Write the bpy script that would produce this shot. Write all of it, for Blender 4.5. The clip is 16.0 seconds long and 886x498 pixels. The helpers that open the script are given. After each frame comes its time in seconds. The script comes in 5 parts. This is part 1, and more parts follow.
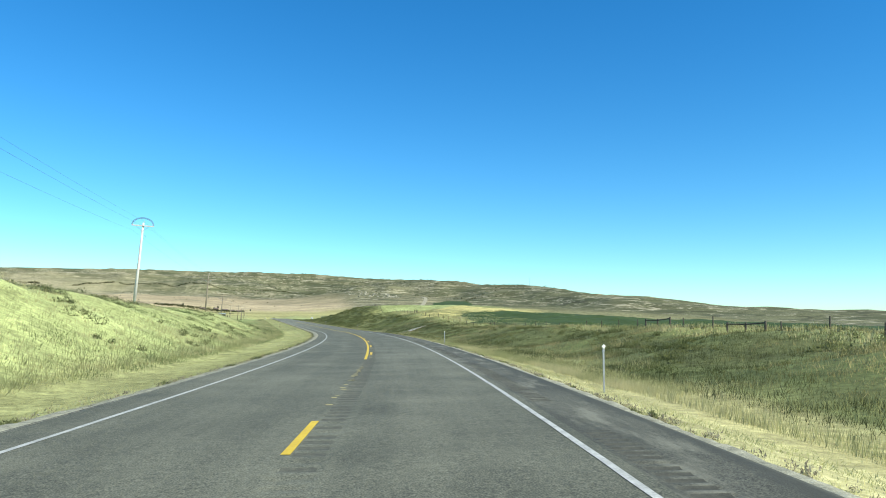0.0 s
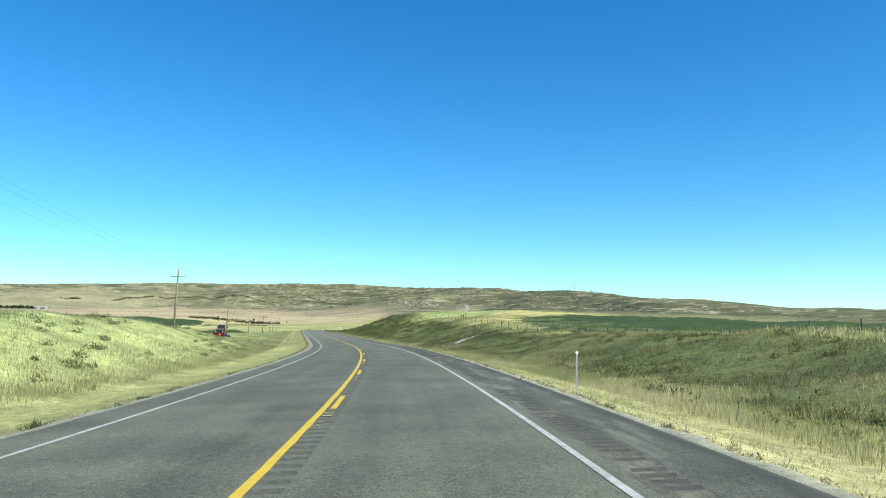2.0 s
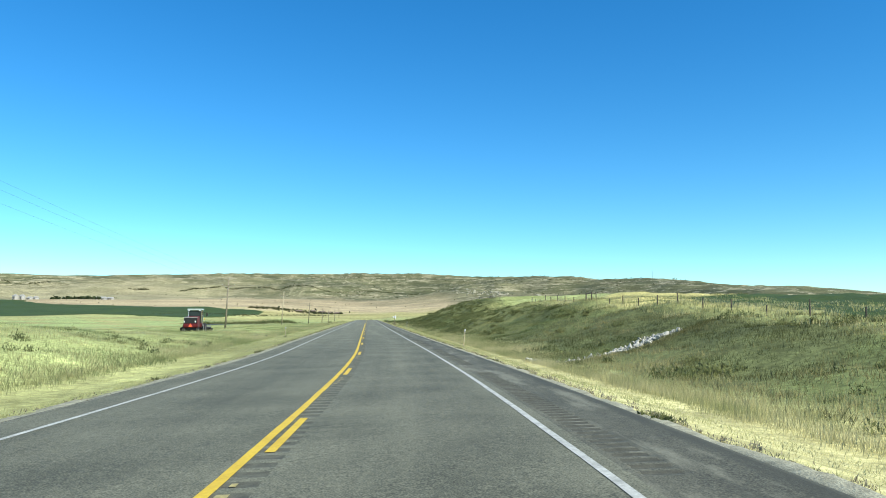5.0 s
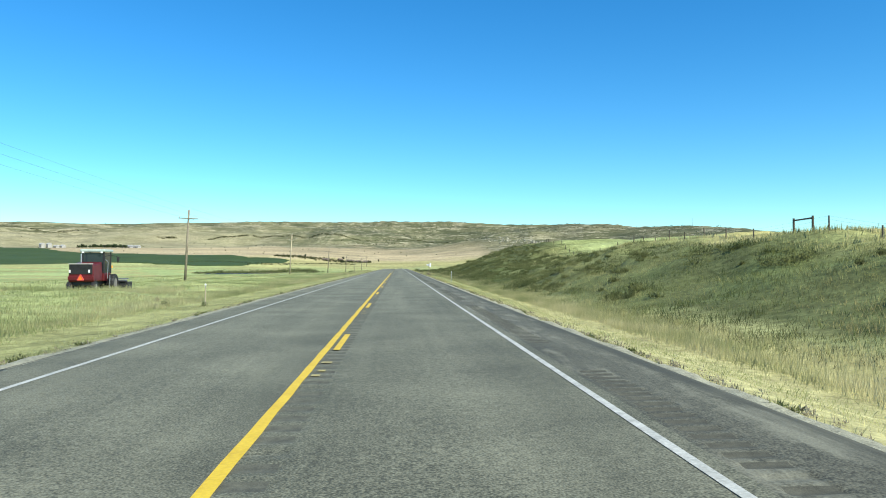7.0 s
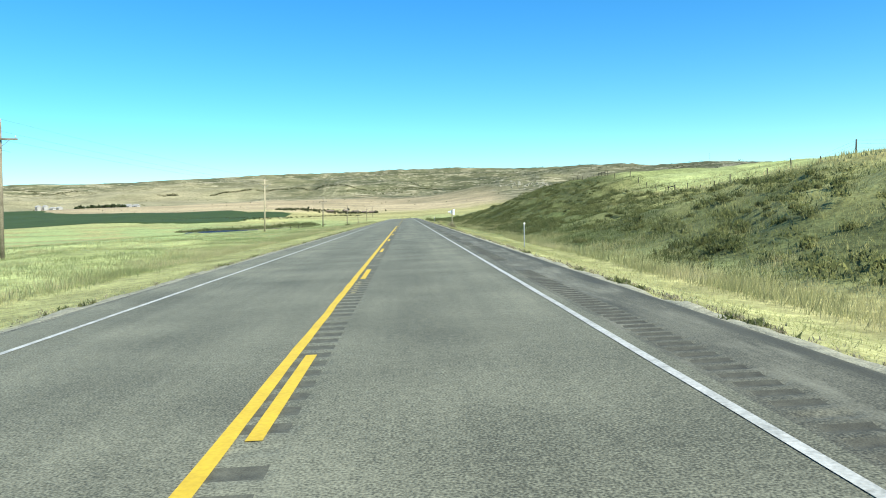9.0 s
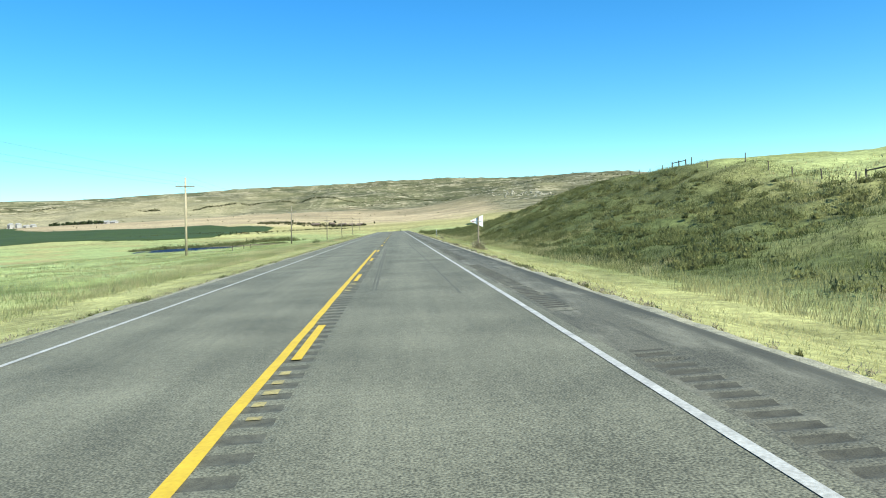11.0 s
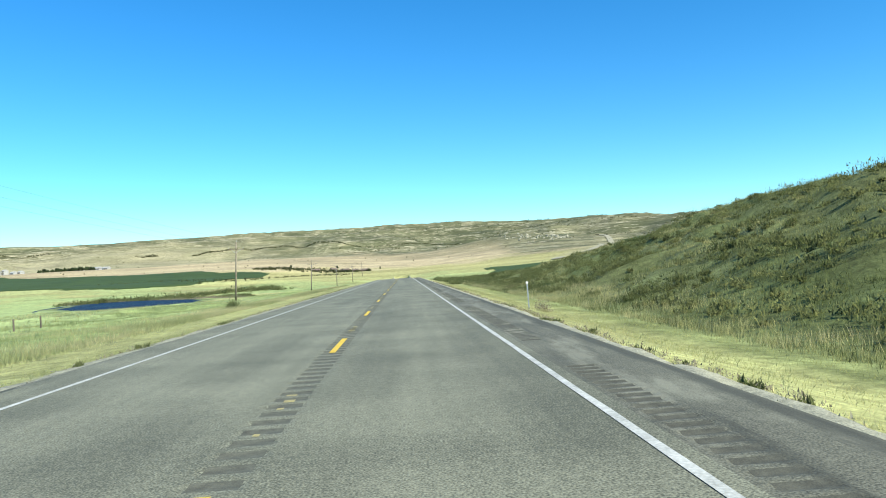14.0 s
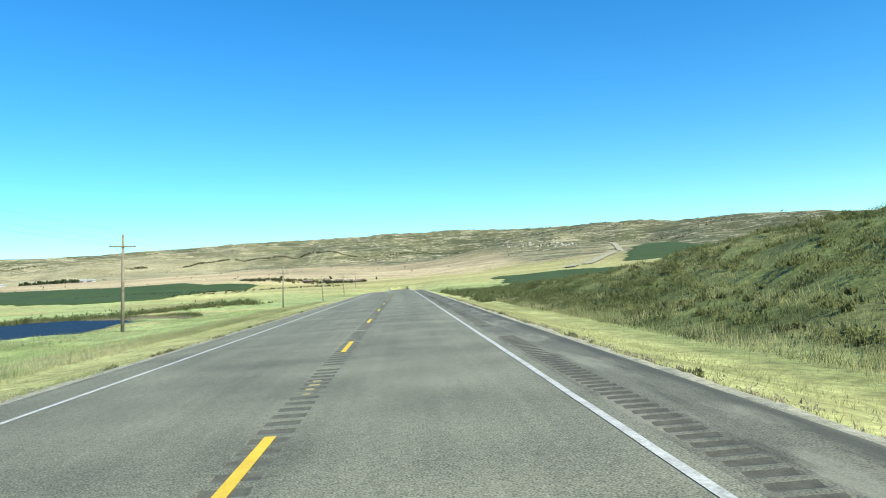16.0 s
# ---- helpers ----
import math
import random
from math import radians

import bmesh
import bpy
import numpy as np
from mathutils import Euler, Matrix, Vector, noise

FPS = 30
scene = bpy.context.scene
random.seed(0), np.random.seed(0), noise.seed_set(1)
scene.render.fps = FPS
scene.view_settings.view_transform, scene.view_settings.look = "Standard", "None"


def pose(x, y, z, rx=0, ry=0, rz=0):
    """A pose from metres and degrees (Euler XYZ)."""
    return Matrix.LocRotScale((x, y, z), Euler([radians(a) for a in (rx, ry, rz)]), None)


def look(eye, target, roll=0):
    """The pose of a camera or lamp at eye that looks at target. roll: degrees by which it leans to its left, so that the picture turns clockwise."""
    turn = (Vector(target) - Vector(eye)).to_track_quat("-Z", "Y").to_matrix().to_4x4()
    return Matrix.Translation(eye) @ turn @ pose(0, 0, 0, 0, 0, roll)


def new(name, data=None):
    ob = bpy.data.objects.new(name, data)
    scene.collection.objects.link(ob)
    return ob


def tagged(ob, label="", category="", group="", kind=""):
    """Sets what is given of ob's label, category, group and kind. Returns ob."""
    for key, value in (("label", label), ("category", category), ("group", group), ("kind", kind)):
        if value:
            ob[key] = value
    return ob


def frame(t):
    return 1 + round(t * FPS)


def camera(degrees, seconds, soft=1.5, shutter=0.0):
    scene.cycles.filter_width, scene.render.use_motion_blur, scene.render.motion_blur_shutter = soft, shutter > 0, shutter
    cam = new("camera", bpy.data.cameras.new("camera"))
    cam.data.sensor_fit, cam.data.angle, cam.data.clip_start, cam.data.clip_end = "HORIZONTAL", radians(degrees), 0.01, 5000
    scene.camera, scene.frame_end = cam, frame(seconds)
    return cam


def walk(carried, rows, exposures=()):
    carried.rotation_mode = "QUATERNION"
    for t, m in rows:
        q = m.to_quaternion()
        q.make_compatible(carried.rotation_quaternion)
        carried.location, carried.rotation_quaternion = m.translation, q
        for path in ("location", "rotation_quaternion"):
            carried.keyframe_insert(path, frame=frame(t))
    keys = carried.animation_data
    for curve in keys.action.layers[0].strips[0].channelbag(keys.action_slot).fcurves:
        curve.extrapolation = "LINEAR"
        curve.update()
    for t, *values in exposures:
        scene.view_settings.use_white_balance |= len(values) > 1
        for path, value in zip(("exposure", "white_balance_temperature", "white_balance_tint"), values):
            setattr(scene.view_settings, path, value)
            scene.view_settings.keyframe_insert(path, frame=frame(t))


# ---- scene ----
# ---- camera ----
cam = camera(62.0, 16.0, 1.0)
PATH = [
    (0.0, -15.097, -157.552, 3.029, 95.249, -0.997, -14.230),
    (0.5, -12.748, -146.185, 2.885, 95.437, -0.961, -13.456),
    (1.0, -10.542, -134.789, 2.752, 95.705, -0.581, -12.680),
    (1.5, -8.521, -123.357, 2.627, 95.923, -0.195, -11.865),
    (2.0, -6.677, -111.895, 2.507, 95.914, 0.051, -11.038),
    (2.5, -5.062, -100.402, 2.388, 95.816, 0.040, -10.214),
    (3.0, -3.601, -88.886, 2.277, 95.549, 0.050, -9.317),
    (3.5, -2.263, -77.348, 2.186, 95.411, 0.067, -8.422),
    (6.0, 1.339, -19.594, 1.572, 94.601, 0.421, -4.509),
    (6.5, 1.414, -7.961, 1.546, 93.139, 0.466, -4.062),
    (7.0, 1.330, 3.665, 1.537, 91.259, 0.088, -3.510),
    (7.5, 1.314, 15.274, 1.544, 89.257, 0.469, -2.791),
    (8.0, 1.328, 26.884, 1.536, 87.621, 0.758, -2.504),
    (8.5, 1.349, 38.495, 1.509, 86.871, 1.656, -2.501),
    (9.0, 1.309, 50.105, 1.483, 87.209, 2.317, -2.859),
    (11.5, 1.580, 107.928, 1.496, 88.313, 3.431, -3.735),
    (12.0, 1.690, 119.494, 1.483, 88.723, 3.725, -3.720),
    (12.5, 1.767, 131.063, 1.475, 89.296, 3.810, -3.554),
    (13.0, 1.843, 142.633, 1.467, 90.141, 3.558, -3.306),
    (13.5, 1.754, 154.205, 1.458, 91.000, 3.345, -3.159),
    (14.0, 1.696, 165.778, 1.472, 91.618, 3.421, -3.016),
    (14.5, 1.645, 177.352, 1.487, 91.986, 3.441, -3.007),
    (15.0, 1.621, 188.928, 1.482, 92.269, 3.490, -3.050),
    (15.5, 1.631, 200.504, 1.483, 92.375, 3.577, -3.147),
    (16.0, 1.653, 212.079, 1.478, 92.402, 3.817, -3.175),
]
walk(cam, [(t, pose(*v)) for t, *v in PATH], [(0, 0.76), (6, 0.78), (7.5, 0.82), (8.5, 0.94), (9.4, 0.95), (11.5, 0.92), (13.5, 0.95), (16, 0.96)])

# ---- light ----
SUN_EL, SUN_AZ = 40.0, 134.0      # degrees up; degrees clockwise from the straight road's heading
world = bpy.data.worlds.new("sky")
scene.world = world
world.use_nodes = True
wn, wl = world.node_tree.nodes, world.node_tree.links
sky = wn.new("ShaderNodeTexSky")
sky.sky_type = "NISHITA"
sky.sun_disc = False
sky.sun_elevation, sky.sun_rotation = radians(SUN_EL), radians(SUN_AZ)
sky.altitude, sky.air_density, sky.dust_density, sky.ozone_density = 2600.0, 1.3, 0.0, 4.1
sat = wn.new("ShaderNodeHueSaturation")
sat.inputs["Saturation"].default_value = 1.31
wl.new(sky.outputs[0], sat.inputs["Color"])
warm = wn.new("ShaderNodeMix")
warm.data_type, warm.blend_type = "RGBA", "MULTIPLY"
warm.inputs["Factor"].default_value = 1.0
wl.new(sat.outputs[0], warm.inputs["A"])
warm.inputs["B"].default_value = (0.70, 1.0, 1.0, 1)
wl.new(warm.outputs["Result"], wn["Background"].inputs[0])
wn["Background"].inputs[1].default_value = 0.108
sun = new("sun", bpy.data.lights.new("sun", "SUN"))
sun.data.energy, sun.data.angle, sun.data.color = 4.2, radians(0.5), (1.0, 0.97, 0.82)
ax = Vector((math.sin(radians(SUN_AZ)) * math.cos(radians(SUN_EL)), math.cos(radians(SUN_AZ)) * math.cos(radians(SUN_EL)), math.sin(radians(SUN_EL))))
sun.matrix_world = look(ax * 100, (0, 0, 0))


# ---- materials ----
def material(name, rough=0.8, metal=0.0, spec=0.3):
    m = bpy.data.materials.new(name)
    m.use_nodes = True
    b = m.node_tree.nodes["Principled BSDF"]
    b.inputs["Roughness"].default_value, b.inputs["Metallic"].default_value = rough, metal
    b.inputs["Specular IOR Level"].default_value = spec
    return m, m.node_tree.nodes, m.node_tree.links, b


def mottled(name, dark, light, scale, rough=0.8, metal=0.0, bump=0.0, fine=8.0, island=0.0, spec=0.3, soft=0.0):
    """Two colours mixed by noise at two scales, with relief; island: spread of value from piece to piece."""
    m, n, l, b = material(name, rough, metal, spec)
    co = n.new("ShaderNodeTexCoord")
    a, c = n.new("ShaderNodeTexNoise"), n.new("ShaderNodeTexNoise")
    a.inputs["Scale"].default_value, c.inputs["Scale"].default_value = scale, scale * fine
    a.inputs["Detail"].default_value = c.inputs["Detail"].default_value = 3
    l.new(co.outputs["Object"], a.inputs["Vector"])
    l.new(co.outputs["Object"], c.inputs["Vector"])
    s = n.new("ShaderNodeMath")
    s.operation = "MULTIPLY_ADD"
    l.new(c.outputs["Fac"], s.inputs[0])
    s.inputs[1].default_value = 0.5
    h = n.new("ShaderNodeMath")
    h.operation = "MULTIPLY"
    l.new(a.outputs["Fac"], h.inputs[0])
    h.inputs[1].default_value = 0.5
    l.new(h.outputs[0], s.inputs[2])
    last = s.outputs[0]
    if island:
        g = n.new("ShaderNodeNewGeometry")
        i = n.new("ShaderNodeMath")
        i.operation = "MULTIPLY_ADD"
        l.new(g.outputs["Random Per Island"], i.inputs[0])
        i.inputs[1].default_value = island
        k = n.new("ShaderNodeMath")
        k.operation = "ADD"
        l.new(last, k.inputs[0])
        k.inputs[1].default_value = -island / 2
        l.new(k.outputs[0], i.inputs[2])
        last = i.outputs[0]
    r = n.new("ShaderNodeValToRGB")
    r.color_ramp.elements[0].position, r.color_ramp.elements[1].position = 0.3, 0.7
    r.color_ramp.elements[0].color, r.color_ramp.elements[1].color = (*dark, 1), (*light, 1)
    l.new(last, r.inputs[0])
    l.new(r.outputs[0], b.inputs["Base Color"])
    if soft:
        g2, vm = n.new("ShaderNodeNewGeometry"), n.new("ShaderNodeVectorMath")
        vm.operation = "MULTIPLY_ADD"
        l.new(g2.outputs["Normal"], vm.inputs[0])
        vm.inputs[1].default_value, vm.inputs[2].default_value = (1 - soft,) * 3, (0, 0, soft)
        l.new(vm.outputs[0], b.inputs["Normal"])
        # thin leaves and blades let half of the light through
        tl, mx, out = n.new("ShaderNodeBsdfTranslucent"), n.new("ShaderNodeMixShader"), n["Material Output"]
        l.new(r.outputs[0], tl.inputs["Color"])
        under = n.new("ShaderNodeVectorMath")
        under.operation = "MULTIPLY_ADD"
        l.new(g2.outputs["Normal"], under.inputs[0])
        under.inputs[1].default_value, under.inputs[2].default_value = (1 - soft,) * 3, (0, 0, -soft)
        l.new(under.outputs[0], tl.inputs["Normal"])
        mx.inputs["Fac"].default_value = 0.5
        l.new(b.outputs[0], mx.inputs[1])
        l.new(tl.outputs[0], mx.inputs[2])
        l.new(mx.outputs[0], out.inputs["Surface"])
    if bump:
        q = n.new("ShaderNodeBump")
        q.inputs["Strength"].default_value, q.inputs["Distance"].default_value = 0.6, bump
        l.new(c.outputs["Fac"], q.inputs["Height"])
        l.new(q.outputs[0], b.inputs["Normal"])
    return m


def grass(name, dark, mid, straw, scale, spread=0.16):
    """Blades in three tints: patches by place at two scales, and a little from blade to blade; half of the light goes through."""
    m, n, l, b = material(name, 0.85, 0.0, 0.1)
    co, g = n.new("ShaderNodeTexCoord"), n.new("ShaderNodeNewGeometry")
    total = None
    for size, gain in ((scale, 1.15), (scale * 4.5, 0.6)):
        v, a, k = n.new("ShaderNodeVectorMath"), n.new("ShaderNodeTexNoise"), n.new("ShaderNodeMath")
        v.operation, k.operation = "MULTIPLY", "MULTIPLY_ADD"
        v.inputs[1].default_value = (size, size * 0.55, size * 0.3)
        l.new(co.outputs["Object"], v.inputs[0])
        l.new(v.outputs[0], a.inputs["Vector"])
        a.inputs["Scale"].default_value, a.inputs["Detail"].default_value = 1.0, 3
        l.new(a.outputs["Fac"], k.inputs[0])
        k.inputs[1].default_value = gain
        if total is None:
            k.inputs[2].default_value = -0.375 - spread / 2
        else:
            l.new(total, k.inputs[2])
        total = k.outputs[0]
    k = n.new("ShaderNodeMath")
    k.operation = "MULTIPLY_ADD"
    l.new(g.outputs["Random Per Island"], k.inputs[0])
    k.inputs[1].default_value = spread
    l.new(total, k.inputs[2])
    r = n.new("ShaderNodeValToRGB")
    r.color_ramp.elements[0].position, r.color_ramp.elements[1].position = 0.36, 0.66
    r.color_ramp.elements[0].color, r.color_ramp.elements[1].color = (*dark, 1), (*straw, 1)
    r.color_ramp.elements.new(0.5).color = (*mid, 1)
    l.new(k.outputs[0], r.inputs[0])
    l.new(r.outputs[0], b.inputs["Base Color"])
    tl, mx = n.new("ShaderNodeBsdfTranslucent"), n.new("ShaderNodeMixShader")
    for shader, up in ((b, 0.85), (tl, -0.85)):
        vm = n.new("ShaderNodeVectorMath")
        vm.operation = "MULTIPLY_ADD"
        l.new(g.outputs["Normal"], vm.inputs[0])
        vm.inputs[1].default_value, vm.inputs[2].default_value = (0.15,) * 3, (0, 0, up)
        l.new(vm.outputs[0], shader.inputs["Normal"])
    l.new(r.outputs[0], tl.inputs["Color"])
    mx.inputs["Fac"].default_value = 0.5
    l.new(b.outputs[0], mx.inputs[1])
    l.new(tl.outputs[0], mx.inputs[2])
    l.new(mx.outputs[0], n["Material Output"].inputs["Surface"])
    return m


def tinted(name, rough=0.95, bump=0.06, near=2.4, far=0.03):
    """The ground: its own tint per place, broken up by noise at three scales."""
    m, n, l, b = material(name, rough, 0.0, 0.1)
    t = n.new("ShaderNodeAttribute")
    t.attribute_name = "tint"
    g = n.new("ShaderNodeNewGeometry")
    out = t.outputs["Color"]
    for scale, lo, hi, flat in ((near, 0.7, 1.3, 1), (near / 6, 0.78, 1.24, 1), (far, 0.86, 1.14, 3), (0.011, 0.8, 1.2, 4), (0.3, 0.82, 1.2, 1), (11.0, 0.75, 1.28, 1)):
        a = n.new("ShaderNodeTexNoise")
        a.inputs["Scale"].default_value, a.inputs["Detail"].default_value = scale, 4
        sc = n.new("ShaderNodeVectorMath")
        sc.operation = "MULTIPLY"
        sc.inputs[1].default_value = (1 if flat == 1 else 0.4, 1, flat)
        l.new(g.outputs["Position"], sc.inputs[0])
        l.new(sc.outputs[0], a.inputs["Vector"])
        r = n.new("ShaderNodeMapRange")
        r.inputs["From Min"].default_value, r.inputs["From Max"].default_value = 0.3, 0.7
        r.inputs["To Min"].default_value, r.inputs["To Max"].default_value = lo, hi
        l.new(a.outputs["Fac"], r.inputs["Value"])
        x = n.new("ShaderNodeVectorMath")
        x.operation = "SCALE"
        l.new(out, x.inputs[0])
        l.new(r.outputs[0], x.inputs["Scale"])
        out = x.outputs[0]
        if scale == near:
            q = n.new("ShaderNodeBump")
            q.inputs["Strength"].default_value, q.inputs["Distance"].default_value = 0.7, bump
            l.new(a.outputs["Fac"], q.inputs["Height"])
            l.new(q.outputs[0], b.inputs["Normal"])
    # brush in bands along the strata, thin dark brush lines and pale bare ledges, where the land is wild
    w = n.new("ShaderNodeAttribute")
    w.attribute_name = "wild"
    for scale, rise, mid, half, colour, amount in ((0.010, 0.10, 0.66, 0.14, (0.075, 0.085, 0.042, 1), 0.75), (0.004, 0.08, 0.5, 0.008, (0.07, 0.07, 0.038, 1), 0.85), (0.006, 0.11, 0.47, 0.010, (0.50, 0.45, 0.30, 1), 0.6), (0.02, 0.24, 0.60, 0.035, (0.075, 0.08, 0.04, 1), 0.75), (0.026, 0.3, 0.40, 0.022, (0.50, 0.46, 0.31, 1), 0.55), (0.05, 0.45, 0.62, 0.04, (0.085, 0.09, 0.045, 1), 0.6)):
        sc, a = n.new("ShaderNodeVectorMath"), n.new("ShaderNodeTexNoise")
        sc.operation = "MULTIPLY"
        sc.inputs[1].default_value = (scale, scale, rise)
        l.new(g.outputs["Position"], sc.inputs[0])
        l.new(sc.outputs[0], a.inputs["Vector"])
        a.inputs["Scale"].default_value, a.inputs["Detail"].default_value = 1.0, 5
        d, e, k, x = n.new("ShaderNodeMath"), n.new("ShaderNodeMath"), n.new("ShaderNodeMapRange"), n.new("ShaderNodeMix")
        d.operation, e.operation = "SUBTRACT", "ABSOLUTE"
        l.new(a.outputs["Fac"], d.inputs[0])
        d.inputs[1].default_value = mid
        l.new(d.outputs[0], e.inputs[0])
        k.inputs["From Min"].default_value, k.inputs["From Max"].default_value = half, half * 0.7
        k.inputs["To Min"].default_value, k.inputs["To Max"].default_value = 0.0, amount
        l.new(e.outputs[0], k.inputs["Value"])
        f = n.new("ShaderNodeMath")
        f.operation = "MULTIPLY"
        l.new(k.outputs[0], f.inputs[0])
        l.new(w.outputs["Fac"], f.inputs[1])
        x.data_type = "RGBA"
        l.new(f.outputs[0], x.inputs["Factor"])
        l.new(out, x.inputs["A"])
        x.inputs["B"].default_value = colour
        out = x.outputs["Result"]
    l.new(out, b.inputs["Base Color"])
    return m


GROUND = tinted("ground_cover")


def asphalt(name, dark, light, dust=0.0):
    """Worn chip-seal: stone grain, blotches, streaks along the wheel paths, and pale dust in patches."""
    m, n, l, b = material(name, 0.8, 0.0, 0.25)
    t, g = n.new("ShaderNodeAttribute"), n.new("ShaderNodeNewGeometry")
    t.attribute_name = "along"
    total = None
    for vec, scale, detail, gain, size in ((g.outputs["Position"], 50, 4, 1.6, (1, 1, 1)), (g.outputs["Position"], 11, 3, 0.42, (1, 1, 1)), (g.outputs["Position"], 0.45, 4, 0.5, (1, 1, 1)), (t.outputs["Vector"], 1.0, 3, 0.4, (0.75, 0.02, 0)), (t.outputs["Vector"], 1.0, 3, 0.15, (4, 0.15, 0))):
        s, a, k = n.new("ShaderNodeVectorMath"), n.new("ShaderNodeTexNoise"), n.new("ShaderNodeMath")
        s.operation = "MULTIPLY"
        s.inputs[1].default_value = size
        l.new(vec, s.inputs[0])
        l.new(s.outputs[0], a.inputs["Vector"])
        a.inputs["Scale"].default_value, a.inputs["Detail"].default_value = scale, detail
        k.operation = "MULTIPLY_ADD"
        l.new(a.outputs["Fac"], k.inputs[0])
        k.inputs[1].default_value = gain
        if total is None:
            k.inputs[2].default_value = -1.08
            q = n.new("ShaderNodeBump")
            q.inputs["Strength"].default_value, q.inputs["Distance"].default_value = 0.8, 0.004
            l.new(a.outputs["Fac"], q.inputs["Height"])
            l.new(q.outputs[0], b.inputs["Normal"])
        else:
            l.new(total, k.inputs[2])
        total = k.outputs[0]
    r = n.new("ShaderNodeValToRGB")
    r.color_ramp.elements[0].position, r.color_ramp.elements[1].position = 0.22, 0.8
    r.color_ramp.elements[0].color, r.color_ramp.elements[1].color = (*dark, 1), (*light, 1)
    l.new(total, r.inputs[0])
    # the seal's colour is scaled along the road, darker before the bend ends
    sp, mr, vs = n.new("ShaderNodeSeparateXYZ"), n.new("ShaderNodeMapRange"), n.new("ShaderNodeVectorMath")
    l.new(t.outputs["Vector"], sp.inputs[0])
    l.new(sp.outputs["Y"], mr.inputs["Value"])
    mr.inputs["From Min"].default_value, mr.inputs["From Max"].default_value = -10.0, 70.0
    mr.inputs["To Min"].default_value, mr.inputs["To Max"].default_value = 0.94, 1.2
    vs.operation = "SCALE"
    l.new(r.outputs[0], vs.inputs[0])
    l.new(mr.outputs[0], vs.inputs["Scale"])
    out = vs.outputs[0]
    if dust:
        for size, lo, hi, colour, amount in (((1.7, 0.32, 0), 0.5, 0.62, (0.30, 0.295, 0.215, 1), dust), ((2.6, 0.22, 0), 0.56, 0.66, (0.05, 0.05, 0.037, 1), 0.6)):
            s, a, k, x = n.new("ShaderNodeVectorMath"), n.new("ShaderNodeTexNoise"), n.new("ShaderNodeMapRange"), n.new("ShaderNodeMix")
            s.operation = "MULTIPLY"
            s.inputs[1].default_value = size
            l.new(t.outputs["Vector"], s.inputs[0])
            l.new(s.outputs[0], a.inputs["Vector"])
            a.inputs["Scale"].default_value, a.inputs["Detail"].default_value, a.inputs["Roughness"].default_value = 1.0, 6, 0.65
            k.inputs["From Min"].default_value, k.inputs["From Max"].default_value, k.inputs["To Max"].default_value = lo, hi, amount
            l.new(a.outputs["Fac"], k.inputs["Value"])
            x.data_type = "RGBA"
            l.new(k.outputs[0], x.inputs["Factor"])
            l.new(out, x.inputs["A"])
            x.inputs["B"].default_value = colour
            out = x.outputs["Result"]
        # the fresh tar along the outer edge, ragged where it meets the old seal
        k, r, x = n.new("ShaderNodeMath"), n.new("ShaderNodeMapRange"), n.new("ShaderNodeMix")
        k.operation = "MULTIPLY_ADD"
        l.new(a.outputs["Fac"], k.inputs[0])
        k.inputs[1].default_value = 0.9
        l.new(sp.outputs["X"], k.inputs[2])
        r.inputs["From Min"].default_value, r.inputs["From Max"].default_value, r.inputs["To Max"].default_value = 5.36, 5.52, 0.75
        l.new(k.outputs[0], r.inputs["Value"])
        x.data_type = "RGBA"
        l.new(r.outputs[0], x.inputs["Factor"])
        l.new(out, x.inputs["A"])
        x.inputs["B"].default_value = (0.062, 0.062, 0.046, 1)
        out = x.outputs["Result"]
    l.new(out, b.inputs["Base Color"])
    return m


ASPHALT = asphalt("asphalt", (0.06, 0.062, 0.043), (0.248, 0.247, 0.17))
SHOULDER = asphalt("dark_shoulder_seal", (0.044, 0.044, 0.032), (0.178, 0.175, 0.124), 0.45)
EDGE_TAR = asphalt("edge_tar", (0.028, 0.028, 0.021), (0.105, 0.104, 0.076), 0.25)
GRAVEL = mottled("gravel", (0.14, 0.14, 0.10), (0.44, 0.43, 0.31), 6, 0.95, 0, 0.03, 7)
WHITE = mottled("white_road_paint", (0.26, 0.26, 0.22), (0.64, 0.64, 0.57), 4, 0.6, 0, 0.002, 7)
YELLOW = mottled("yellow_road_paint", (0.52, 0.34, 0.025), (0.74, 0.53, 0.04), 2, 0.6, 0, 0.002, 12)
FADED = mottled("worn_yellow_paint", (0.14, 0.13, 0.085), (0.55, 0.46, 0.16), 5, 0.7, 0, 0.002, 6)
# rumble groove floors: shade inside the grooves put into a darker colour, softer in mid-road
GROOVE_SHADE = mottled("groove_shade", (0.04, 0.04, 0.03), (0.115, 0.114, 0.083), 9, 0.9, 0, 0.004, 9)
SOFT_GROOVE_SHADE = mottled("soft_groove_shade", (0.05, 0.05, 0.037), (0.15, 0.15, 0.108), 9, 0.9, 0, 0.004, 9)
RUBBER = mottled("skid_rubber", (0.052, 0.052, 0.039), (0.17, 0.17, 0.12), 12.0, 0.8)
OLDWOOD = mottled("weathered_wood", (0.10, 0.084, 0.056), (0.32, 0.28, 0.20), 1.5, 0.85, 0, 0.004, 9)
PALEWOOD = mottled("pale_pole", (0.42, 0.40, 0.37), (0.72, 0.70, 0.66), 1.0, 0.8, 0, 0.003, 9)
TANWOOD = mottled("tan_wood", (0.3, 0.25, 0.16), (0.52, 0.45, 0.3), 1.2, 0.85, 0, 0.003, 9)
